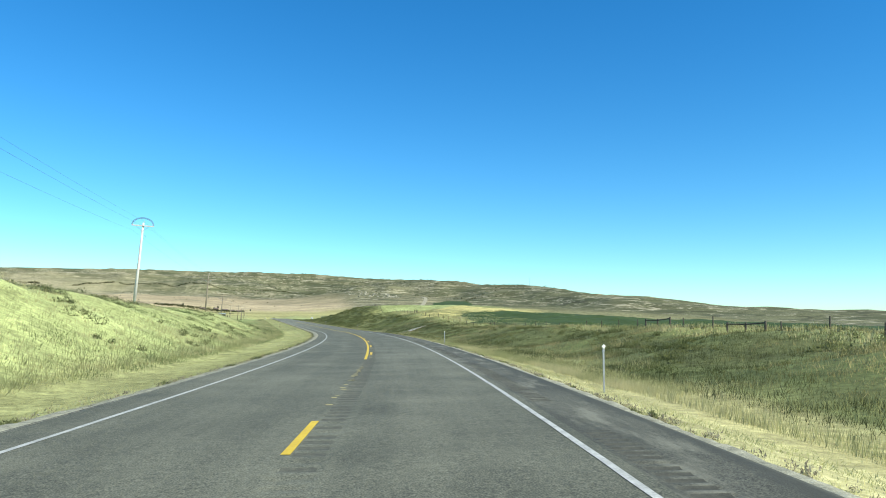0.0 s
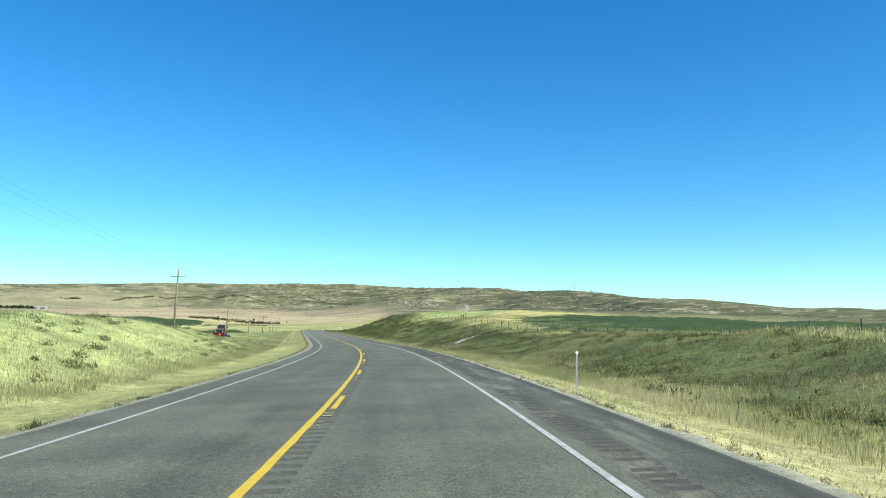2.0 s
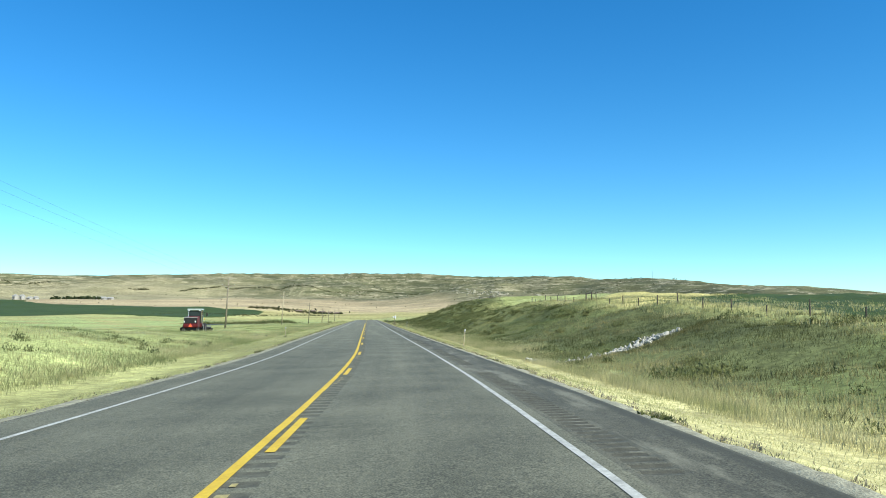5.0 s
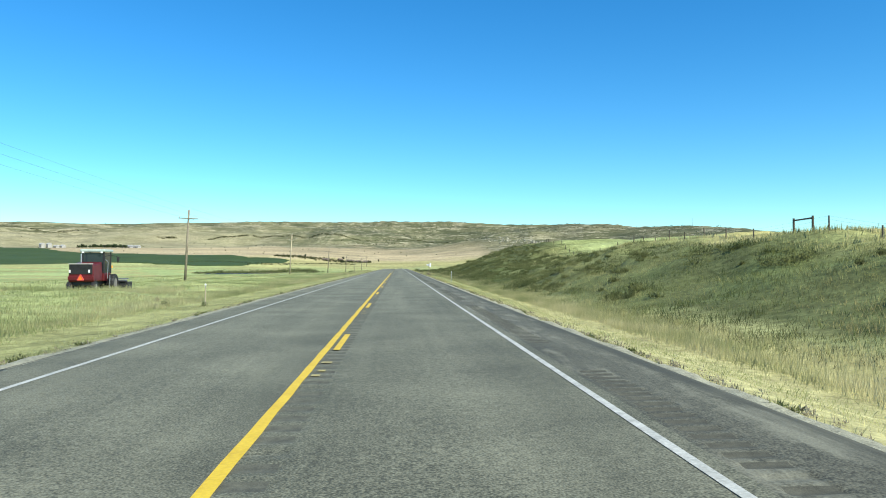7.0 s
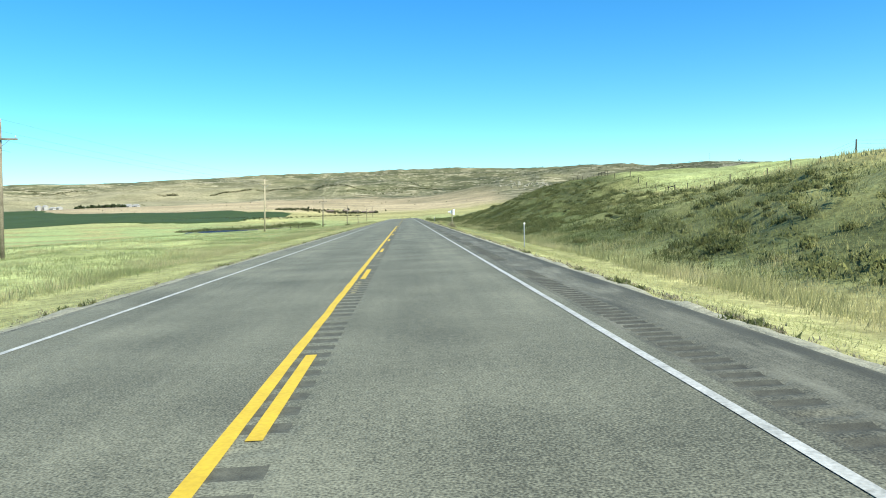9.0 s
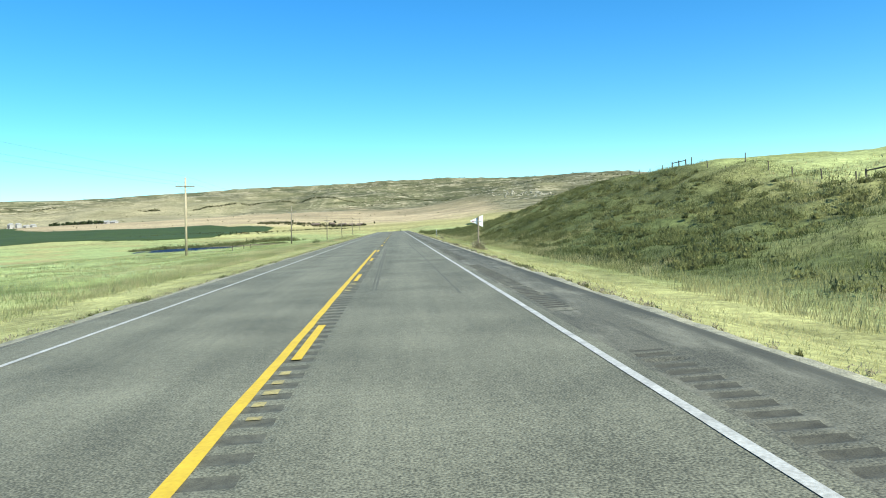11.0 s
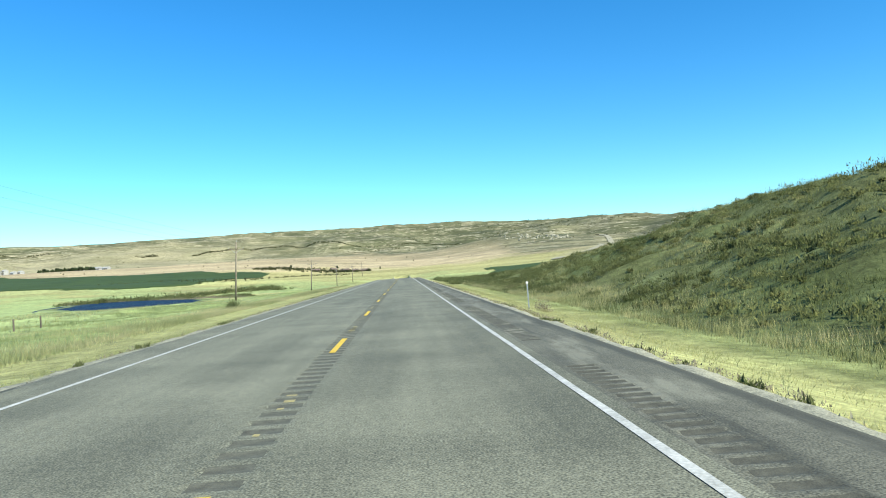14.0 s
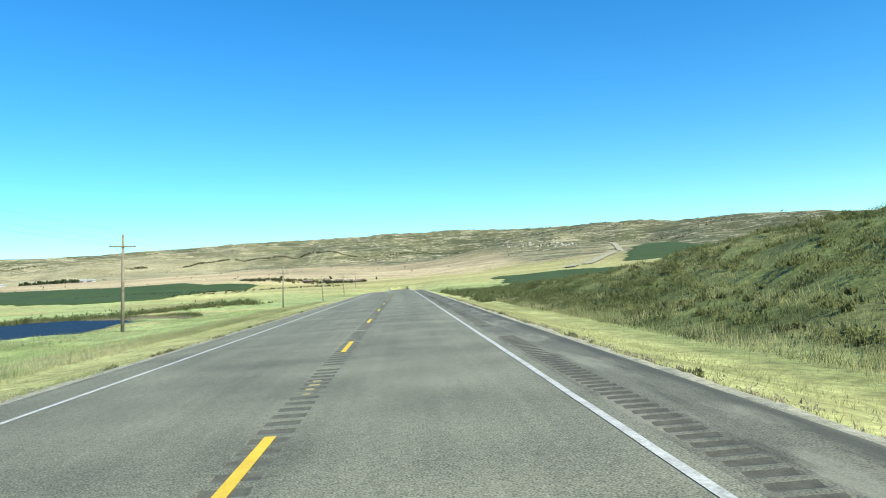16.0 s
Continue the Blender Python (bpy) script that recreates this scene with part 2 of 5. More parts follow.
DARKWOOD = mottled("dark_wood", (0.05, 0.042, 0.034), (0.15, 0.125, 0.095), 3, 0.85, 0, 0.004, 8)
STEEL = mottled("grey_steel", (0.3, 0.31, 0.32), (0.5, 0.51, 0.52), 3, 0.45, 0.8)
WIRE = mottled("wire", (0.06, 0.06, 0.06), (0.12, 0.12, 0.12), 3, 0.6, 0.3)
CERAMIC = mottled("insulator", (0.25, 0.24, 0.22), (0.5, 0.48, 0.45), 6, 0.3)
PLASTIC = mottled("white_plastic", (0.6, 0.6, 0.57), (0.8, 0.8, 0.78), 3, 0.5)
SIGNBACK = mottled("bare_aluminium", (0.62, 0.64, 0.66), (0.78, 0.8, 0.82), 3, 0.5, 0.15)
ORANGE = mottled("orange_paint", (0.7, 0.14, 0.02), (0.85, 0.2, 0.03), 3, 0.5)
RED = mottled("red_enamel", (0.07, 0.007, 0.009), (0.135, 0.014, 0.016), 1.2, 0.4, 0, 0, 8)
BLACK = mottled("black_parts", (0.012, 0.012, 0.013), (0.035, 0.035, 0.035), 4, 0.6)
FARSTONE = mottled("weathered_rock", (0.12, 0.115, 0.085), (0.34, 0.32, 0.23), 0.3, 0.95, 0, 0.05, 6, 0.3)
STONE = mottled("pale_rock", (0.17, 0.165, 0.14), (0.46, 0.445, 0.385), 1.2, 0.9, 0, 0.02, 6, 0.3)
SCRUBLEAF = mottled("scrub_leaf", (0.078, 0.108, 0.036), (0.29, 0.31, 0.12), 0.16, 0.8, 0, 0, 5, 0.25, 0.1, 0.85)
FARLEAF = mottled("far_brush_leaf", (0.05, 0.062, 0.026), (0.15, 0.155, 0.066), 0.02, 0.8, 0, 0, 5, 0.3, 0.1, 0.8)
LEAF = mottled("shrub_leaf", (0.085, 0.115, 0.038), (0.28, 0.305, 0.12), 0.22, 0.8, 0, 0, 5, 0.35, 0.1, 0.8)
TREELEAF = mottled("tree_leaf", (0.02, 0.035, 0.014), (0.06, 0.085, 0.03), 0.5, 0.8, 0, 0, 6, 0.5)
DEADWEED = mottled("dead_weed", (0.2, 0.17, 0.1), (0.46, 0.41, 0.27), 2, 0.9, 0, 0, 6, 0.4, 0.1, 0.4)
BARK = mottled("bark", (0.08, 0.06, 0.045), (0.2, 0.16, 0.12), 3, 0.9)
CROP = mottled("crop_green", (0.024, 0.048, 0.009), (0.055, 0.088, 0.016), 0.06, 0.9, 0, 0.1, 30)
WALLW = mottled("pale_siding", (0.28, 0.275, 0.25), (0.46, 0.455, 0.42), 0.5, 0.7)
BROWNW = mottled("brown_siding", (0.12, 0.09, 0.07), (0.26, 0.2, 0.16), 0.5, 0.8)
ROOFM = mottled("roof_metal", (0.14, 0.13, 0.12), (0.3, 0.28, 0.26), 0.4, 0.5)


def simple_glass():
    m, n, l, b = material("dark_glass", 0.08, 0.0, 0.5)
    b.inputs["Base Color"].default_value = (0.02, 0.03, 0.035, 1)
    return m


def water():
    m, n, l, b = material("pond_water", 0.3, 0.0, 0.02)
    b.inputs["Base Color"].default_value = (0.008, 0.02, 0.05, 1)
    b.inputs["IOR"].default_value = 1.1
    a, q = n.new("ShaderNodeTexNoise"), n.new("ShaderNodeBump")
    g = n.new("ShaderNodeNewGeometry")
    a.inputs["Scale"].default_value, a.inputs["Detail"].default_value = 0.9, 4
    l.new(g.outputs["Position"], a.inputs["Vector"])
    q.inputs["Strength"].default_value, q.inputs["Distance"].default_value = 1.0, 0.6
    l.new(a.outputs["Fac"], q.inputs["Height"])
    l.new(q.outputs[0], b.inputs["Normal"])
    return m


GLASS, WATER = simple_glass(), water()


# ---- building helpers ----
def mesh_object(name, bm, mat, smooth=False):
    me = bpy.data.meshes.new(name)
    bm.to_mesh(me)
    bm.free()
    me.materials.append(mat)
    if smooth:
        me.polygons.foreach_set("use_smooth", [True] * len(me.polygons))
    return new(name, me)


def part(name, bm, mat, parent, label="", smooth=False):
    ob = mesh_object(name, bm, mat, smooth)
    ob.parent = parent
    return tagged(ob, label)


def arrays(name, verts, faces, mat, smooth=False):
    """A mesh from numpy arrays: verts (n, 3), faces (m, 3 or 4)."""
    me = bpy.data.meshes.new(name)
    v, f = np.asarray(verts, np.float32), np.asarray(faces, np.int32)
    k = f.shape[1]
    me.vertices.add(len(v))
    me.vertices.foreach_set("co", v.ravel())
    me.loops.add(f.size)
    me.loops.foreach_set("vertex_index", f.ravel())
    me.polygons.add(len(f))
    me.polygons.foreach_set("loop_start", np.arange(0, f.size, k, dtype=np.int32))
    me.polygons.foreach_set("use_smooth", np.full(len(f), smooth))
    me.update(calc_edges=True)
    me.materials.append(mat)
    return new(name, me)


def box(bm, x, y, z, sx, sy, sz, turn=None, bevel=0.0):
    """A box centred at x, y, z."""
    m = Matrix.Translation((x, y, z)) @ (turn or Matrix()) @ Matrix.Diagonal((sx, sy, sz, 1))
    r = bmesh.ops.create_cube(bm, size=1, matrix=m)
    if bevel:
        es = {e for v in r["verts"] for e in v.link_edges}
        bmesh.ops.bevel(bm, geom=list(es), offset=bevel, segments=2, affect="EDGES", profile=0.5)
    return bm


def rod(bm, a, b, r0, r1=None, n=8):
    """A tapered rod from a to b."""
    a, b = Vector(a), Vector(b)
    d = b - a
    m = Matrix.Translation((a + b) / 2) @ d.to_track_quat("Z", "Y").to_matrix().to_4x4()
    bmesh.ops.create_cone(bm, cap_ends=True, segments=n, radius1=r0, radius2=r0 if r1 is None else r1, depth=d.length, matrix=m)
    return bm


def tube(bm, pts, r, n=5):
    """A round bar along a line of points."""
    for a, b in zip(pts[:-1], pts[1:]):
        rod(bm, a, b, r, r, n)
    return bm


def empty(name, m, label, category, group="", kind=""):
    ob = new(name)
    ob.matrix_world = m
    return tagged(ob, label, category, group, kind)


# ---- the road's line and the lie of the land ----
RADIUS, GRADE = 760.0, 0.0097      # left-hand bend before u = 0, falling towards it


def smooth01(a, b, v):
    t = np.clip((np.asarray(v, float) - a) / (b - a), 0, 1)
    return t * t * (3 - 2 * t)


def centre(u):
    """The centre line at u metres past the end of the bend: x, y, turn to the right of +y."""
    u = np.asarray(u, float)
    b = np.clip(u, -260, 0)
    th = -b / RADIUS
    x = -(1 - np.cos(th)) * RADIUS
    y = -np.sin(th) * RADIUS + np.maximum(u, 0)
    e = np.minimum(u + 260, 0)
    return x + e * np.sin(th), y + e * np.cos(th), th


def road_z(u):
    u = np.asarray(u, float)
    up = np.where(u < -20, -GRADE * (u + 10), np.where(u < 0, GRADE * u * u / 40, 0))
    return up - 2.3 * smooth01(335, 520, u)


def tilt(lat, u):
    """Banking: the bend leans to the inside, up to the verges."""
    return 0.026 * (1 - smooth01(-70, 50, u)) * np.clip(lat, -6.5, 6.5) * (1 - smooth01(8, 17, np.abs(lat)))


def place(lat, u, z=0.0):
    x, y, th = centre(u)
    return x + lat * np.cos(th), y - lat * np.sin(th), road_z(u) + tilt(lat, u) + z


def road_coords(x, y):
    """Back from x, y to lateral distance and u (good near the road)."""
    x, y = np.asarray(x, float), np.asarray(y, float)
    r = np.hypot(x + RADIUS, y)
    return np.where(y < 0, r - RADIUS, x), np.where(y < 0, np.arctan2(y, x + RADIUS) * RADIUS, y)


def wave(x, y, seed, size):
    """Smooth cheap noise, about -1 to 1."""
    rng = np.random.RandomState(seed)
    s = 0
    for k in range(7):
        a, f, ph = rng.uniform(0, 6.283), rng.uniform(0.6, 1.7) / size, rng.uniform(0, 6.283)
        s = s + np.sin((x * np.cos(a) + y * np.sin(a)) * f * 6.283 + ph)
    return s / 3.2


def knots(v, *pairs):
    a = np.array(pairs, float)
    t = np.asarray(v, float)
    i = np.clip(np.searchsorted(a[:, 0], t) - 1, 0, len(a) - 2)
    f = np.clip((t - a[i, 0]) / (a[i + 1, 0] - a[i, 0]), 0, 1)
    f = f * f * (3 - 2 * f)
    return a[i, 1] * (1 - f) + a[i + 1, 1] * f


def right_bank(u):
    """Height of the right-hand fence line above the road."""
    return knots(u, (-300, 1.4), (-88, 1.3), (-18, 0.9), (36, 2.7), (58, 3.8), (80, 4.3), (104, 4.0), (128, 3.0), (152, 2.9), (164, 4.3), (176, 6.0), (197, 7.6), (235, 7.5), (275, 5.2), (308, 2.7), (335, 0.8), (360, 0.1), (400, -0.4))


def bank_foot(u):
    """How far the straw at the foot of the right bank reaches past the ditch."""
    return knots(u, (-300, 2.8), (-30, 2.5), (4, 0), (17, 2.9), (34, 2.9), (60, 1.7), (140, 0.6), (400, 0.6))


def left_bank(u):
    return knots(u, (-300, 4.0), (-115, 3.9), (-93, 3.4), (-62, 2.9), (-37, 2.8), (-12, 2.2), (15, 0.8), (40, -0.1), (69, -0.6), (101, -0.4), (195, -0.8), (240, -1.3), (290, -1.6), (370, -2.4))


def right_line(u):
    """How far off the road the right-hand fence stands."""
    return knots(u, (-300, 30), (-85, 30.4), (0, 29.7), (56, 30.4), (195, 40.3), (400, 53))


def far_z(x, y):
    """The wide valley and the bluffs round it."""
    r = np.hypot(x, y + 157)
    az = np.degrees(np.arctan2(x, y + 157))
    top = knots(az, (-180, 90), (-60, 100), (-28, 113), (-22, 108), (-18, 107), (-11, 114), (-3, 114), (3, 112), (10, 99), (14, 88), (18, 72), (28, 35), (36, 18), (46, 10), (70, 10), (180, 50))
    near_in = knots(az, (-180, 1), (3, 1), (10, 1.04), (14, 1.12), (18, 1.24), (28, 1.75), (46, 2.1), (100, 2.0), (180, 1))
    floor = knots(r - 170 * np.exp(-(x / 110) ** 2), (0, -2.3), (515, -2.3), (870, 5.2), (1090, 15), (1580, 36.5), (2300, 55))
    side = 1 - 0.75 * smooth01(20, 45, az)
    g = wave(x, y, 5, 420) + 0.35 * wave(x, y, 6, 170) + 0.12 * wave(x, y, 7, 70)
    rq = r * near_in
    ridge = smooth01(1620, 2060, rq + 60 * g)
    gully = np.abs(wave(x, y, 8, 240)) * 3.5 * ridge * (1 - smooth01(1900, 2080, rq)) * side / near_in
    steps = 0.42 * ridge + 0.22 * smooth01(1800, 1880, rq + 55 * g) + 0.16 * smooth01(1930, 1975, rq + 40 * g) + 0.20 * smooth01(2020, 2060, rq + 30 * g)
    z = floor * side + (top - floor * side) * steps - gully
    # the rocky knoll that stands out in front of the bluffs
    kx, ky = x - 200, y - 1390
    z = z + 15 * np.exp(-(kx / 105) ** 2 - (ky / 130) ** 2) * (1 + 0.15 * wave(x, y, 9, 60))
    z = z + 0.009 * x * smooth01(300, 1000, r)
    return z + smooth01(300, 900, r) * (1.0 * wave(x, y, 11, 300) + 0.4 * wave(x, y, 12, 110)) * (1 + ridge) + 0.8 * ridge * wave(x, y, 13, 45)


POND = (-64.5, 349.0, -2.5)
AXIS = (-0.376, 0.927)


def pond_depth(x, y):
    """Under 1 inside the pond."""
    dx, dy = x - POND[0], y - POND[1]
    along, across = AXIS[0] * dx + AXIS[1] * dy, AXIS[1] * dx - AXIS[0] * dy
    return np.hypot(along / (54 + 4 * wave(x, y, 21, 50)), across / (15 + 2 * wave(x, y, 22, 40)))


def ground_z(x, y, lat=None, u=None):
    x, y = np.asarray(x, float), np.asarray(y, float)
    if lat is None:
        lat, u = road_coords(x, y)
    zr = road_z(u) + tilt(lat, u)
    # right side: foreslope, ditch, bank, plateau
    hb, lb = right_bank(u), right_line(u)
    bump = 0.35 * wave(x, y, 31, 23) + 0.18 * wave(x, y, 32, 9)
    right = knots(lat, (4.5, -0.06), (5.4, -0.12), (9.5, -1.0), (12.5, -1.2), (13.5, -1.15))
    t = np.clip((lat - 12.5) / (lb - 12.5), 0, 1)
    bump = bump + (0.30 * wave(x, y, 33, 6.5) + 0.2 * wave(x, y, 34, 4.2)) * smooth01(25, 80, u) * (1 - smooth01(lb - 6, lb - 2, lat))
    right = right + (hb + 1.15) * (0.35 * t + 0.65 * t * t * (3 - 2 * t)) + bump * smooth01(12, 22, lat)
    right = right + 0.55 * np.exp(-((lat - lb + 6) / 4) ** 2) * smooth01(-82, -62, u) * (1 - smooth01(-5, 20, u))
    back = knots(u, (-10, 1.2), (30, 3.2), (60, 4.5), (100, 5.7), (140, 7.4), (197, 8.6), (240, 7.8), (275, 5.7), (308, 2.9), (335, 1.0), (360, 0.2), (420, -0.5))
    right = right + np.maximum(back - hb, 0) * smooth01(lb, lb + 34, lat) + np.clip(lat - lb - 40, 0, 120) * 0.01
    # left side
    lh, a = left_bank(u), -lat
    left = knots(a, (4.5, -0.07), (5.3, -0.13), (7.5, -0.5), (9.5, -0.6))
    left = left + (lh + 0.6) * smooth01(8.5, 24, a) + (0.35 * wave(x, y, 31, 23) + 0.18 * wave(x, y, 32, 9)) * 0.7 * smooth01(9, 20, a)
    near = np.where(lat > 0, right, left) + zr
    fz = far_z(x, y)
    wr, wl_ = smooth01(90, 420, lat), smooth01(32, 95, a)
    out = near * (1 - np.where(lat > 0, wr, wl_)) + fz * np.where(lat > 0, wr, wl_)
    out = out + 6.0 * np.exp(-((x + 67) / 17) ** 2 - ((y - 520) / 45) ** 2)
    out = out - 2.4 * smooth01(62, 125, lat) * np.exp(-((u - 90) / 75) ** 2) * (lat > 0)
    # past the crest the road sinks into the valley floor
    on = smooth01(400, 620, u)
    out = out * (1 - on) + fz * on
    bed = smooth01(6, 26, np.abs(lat))
    stay = 1 - smooth01(560, 700, u)
    out = out * bed + (near * stay + fz * (1 - stay)) * (1 - bed)
    # stony gully in the right-hand bank
    gl = np.abs(-(x - 10.6) * 0.45 + (y - 3.1) * 0.89)
    out = out - 0.32 * np.exp(-(gl / 1.3) ** 2) * smooth01(10.2, 12.5, x) * (1 - smooth01(27, 32, x)) * (np.abs(y) < 40)
    p = pond_depth(x, y)
    dig = (1 - smooth01(0.8, 1.45, p)) * smooth01(23, 36, a)
    out = out * (1 - dig) + (POND[2] - 1.6 + 1.9 * smooth01(0.7, 1.12, p)) * dig
    # under the asphalt
    return np.where((np.abs(lat) < 4.4) & (u < 640), np.minimum(out, zr - 0.25), out)


def foothill(x, y):
    """Where the dry brown slope below the rocky knoll reaches down into the plain."""
    n = wave(x, y, 42, 17) * 8
    return smooth01(0, 40, x - 97 - 0.09 * (y - 900) + n) * smooth01(850, 930, y + 2 * n) * (1 - smooth01(1500, 1650, y))


def tint(x, y, lat, u):
    """Ground cover colour by place."""
    c = np.zeros(x.shape + (3,))

    def lay(mask, colour):
        c[:] = c * (1 - mask[..., None]) + np.array(colour) * mask[..., None]
    r, az = np.hypot(x, y + 157), np.degrees(np.arctan2(x, y + 157))
    n1, n2, n3 = wave(x, y, 41, 60), wave(x, y, 42, 17), wave(x, y, 43, 260)
    c[:] = (0.305, 0.365, 0.145)
    lay(smooth01(-0.2, 0.6, n1 + 0.4 * n2), (0.23, 0.285, 0.10))
    # right bank: darker scrub and grass, straw on its shoulder
    lb = right_line(u)
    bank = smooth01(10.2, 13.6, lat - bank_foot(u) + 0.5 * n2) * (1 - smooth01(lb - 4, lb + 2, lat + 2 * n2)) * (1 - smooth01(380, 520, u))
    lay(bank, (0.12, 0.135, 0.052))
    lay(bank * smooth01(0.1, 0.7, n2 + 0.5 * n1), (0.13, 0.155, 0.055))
    lay(smooth01(lb - 4, lb + 2, lat + 2 * n2) * (lat > 0) * (r < 900) * (0.25 + 0.75 * smooth01(-10, 40, u)) * (1 - 0.8 * smooth01(130, 165, u)), (0.40, 0.36, 0.14))
    lay(smooth01(lb + 12 + 26 * smooth01(10, 60, u), lb + 34 + 40 * smooth01(10, 60, u), lat + 6 * n2) * (r < 1000), (0.185, 0.18, 0.088))
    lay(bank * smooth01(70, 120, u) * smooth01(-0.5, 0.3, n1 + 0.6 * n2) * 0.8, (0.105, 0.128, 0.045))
    lay(bank * smooth01(lb - 15, lb - 6, lat + 4 * n2) * (1 - smooth01(150, 200, u)) * smooth01(55, 90, u) * 0.8, (0.28, 0.28, 0.108))
    # left meadow
    lay(smooth01(9, 13, -lat) * (1 - smooth01(70, 120, -lat)) * (u < 130), (0.35, 0.385, 0.15))
    # mown verge
    lay(smooth01(4.7, 5.0, np.abs(lat)) * (1 - smooth01(10.2, 12.5, np.abs(lat) + 0.5 * n2)) * (u < 620), (0.315, 0.32, 0.13))
    lay(smooth01(4.9, 5.3, lat) * (1 - smooth01(9.6, 11.0, lat + 0.5 * n2)) * (1 - smooth01(15, 85, u)), (0.41, 0.385, 0.182))
    foot = bank_foot(u)
    lay(smooth01(9.4, 10.2, lat + 0.4 * n2) * (1 - smooth01(10.6, 12.6, lat - foot + 0.5 * n2)) * (1 - smooth01(60, 110, u)) , (0.40, 0.37, 0.165))
    # shaded side of the tall grass edge by the ditch, painted as a dark strip
    lay(smooth01(9.5, 10.2, lat + 0.3 * n2) * (1 - smooth01(10.8, 12.0, lat + 0.3 * n2)) * smooth01(110, 140, u) * (1 - smooth01(230, 270, u)) * 0.7, (0.14, 0.17, 0.062))
    # valley floor, straw fields, bluffs
    lay(smooth01(620, 860, r + 40 * n1), (0.34, 0.315, 0.13))
    lay(smooth01(330, 420, r) * (1 - smooth01(620, 860, r)) * smooth01(0.2, 0.6, n1 + 0.5 * n2) * (lat < -30), (0.36, 0.335, 0.14))
    lay(smooth01(1010, 1100, r + 30 * n1), (0.40, 0.325, 0.19))
    rq = r * knots(az, (-180, 1), (3, 1), (10, 1.04), (18, 1.24), (28, 1.75), (180, 2.0))
    br = smooth01(1600, 1700, rq + 50 * n3 + 30 * n1)
    east = smooth01(-13, -2, az)
    lay(br, (0.295, 0.27, 0.158))
    lay(br * east, (0.20, 0.19, 0.105))
    lay(br * (0.3 + 0.7 * east) * smooth01(-0.3, 0.6, n1 + n3), (0.125, 0.128, 0.065))
    lay(br * smooth01(1985, 2030, rq + 25 * n1) * 0.92, (0.13, 0.132, 0.07))
    lay(br * smooth01(-11, -2, az) * smooth01(1700, 1800, rq + 30 * n1) * 0.75, (0.125, 0.128, 0.066))
    lay(br * 0.7 * smooth01(0.6, 1.0, wave(x, y, 44, 45) - 0.5 * n3), (0.31, 0.28, 0.17))
    lay(np.exp(-((x - 195) / 150) ** 2 - ((y - 1400) / 170) ** 2) * 0.9, (0.12, 0.125, 0.06))
    lay(foothill(x, y) * 0.9, (0.18, 0.172, 0.095))
    lay(smooth01(12, 18, az) * smooth01(270, 430, r) * smooth01(lb + 30, lb + 60, lat), (0.135, 0.137, 0.07))
    # pale cut banks beside the far dirt road
    cut = np.interp(y, (640, 815, 876, 1010, 1160, 1245, 1360, 1467), (92, 148, 183, 240, 284, 312, 338, 362)) - x + 5 * n2
    lay(np.exp(-((cut + 9) / 15) ** 2) * smooth01(700, 800, y) * (1 - smooth01(1430, 1500, y)) * 0.85, (0.36, 0.325, 0.18))
    p = pond_depth(x, y)
    lay((1 - smooth01(1.0, 1.35, p)), (0.13, 0.15, 0.06))
    lay((np.abs(lat) < 5.25) * (u < 620) * 1.0, (0.22, 0.21, 0.19))
    return c


def graded(lo, hi, fine, centre_lo, centre_hi, grow):
    """Stations, close together between centre_lo and centre_hi and ever wider beyond."""
    v = list(np.arange(centre_lo, centre_hi, fine))
    s = fine
    while v[-1] < hi:
        s *= grow
        v.append(v[-1] + s)
    s, low = fine, []
    x = centre_lo
    while x > lo:
        s *= grow
        x -= s
        low.append(x)
    return np.array(low[::-1] + v)


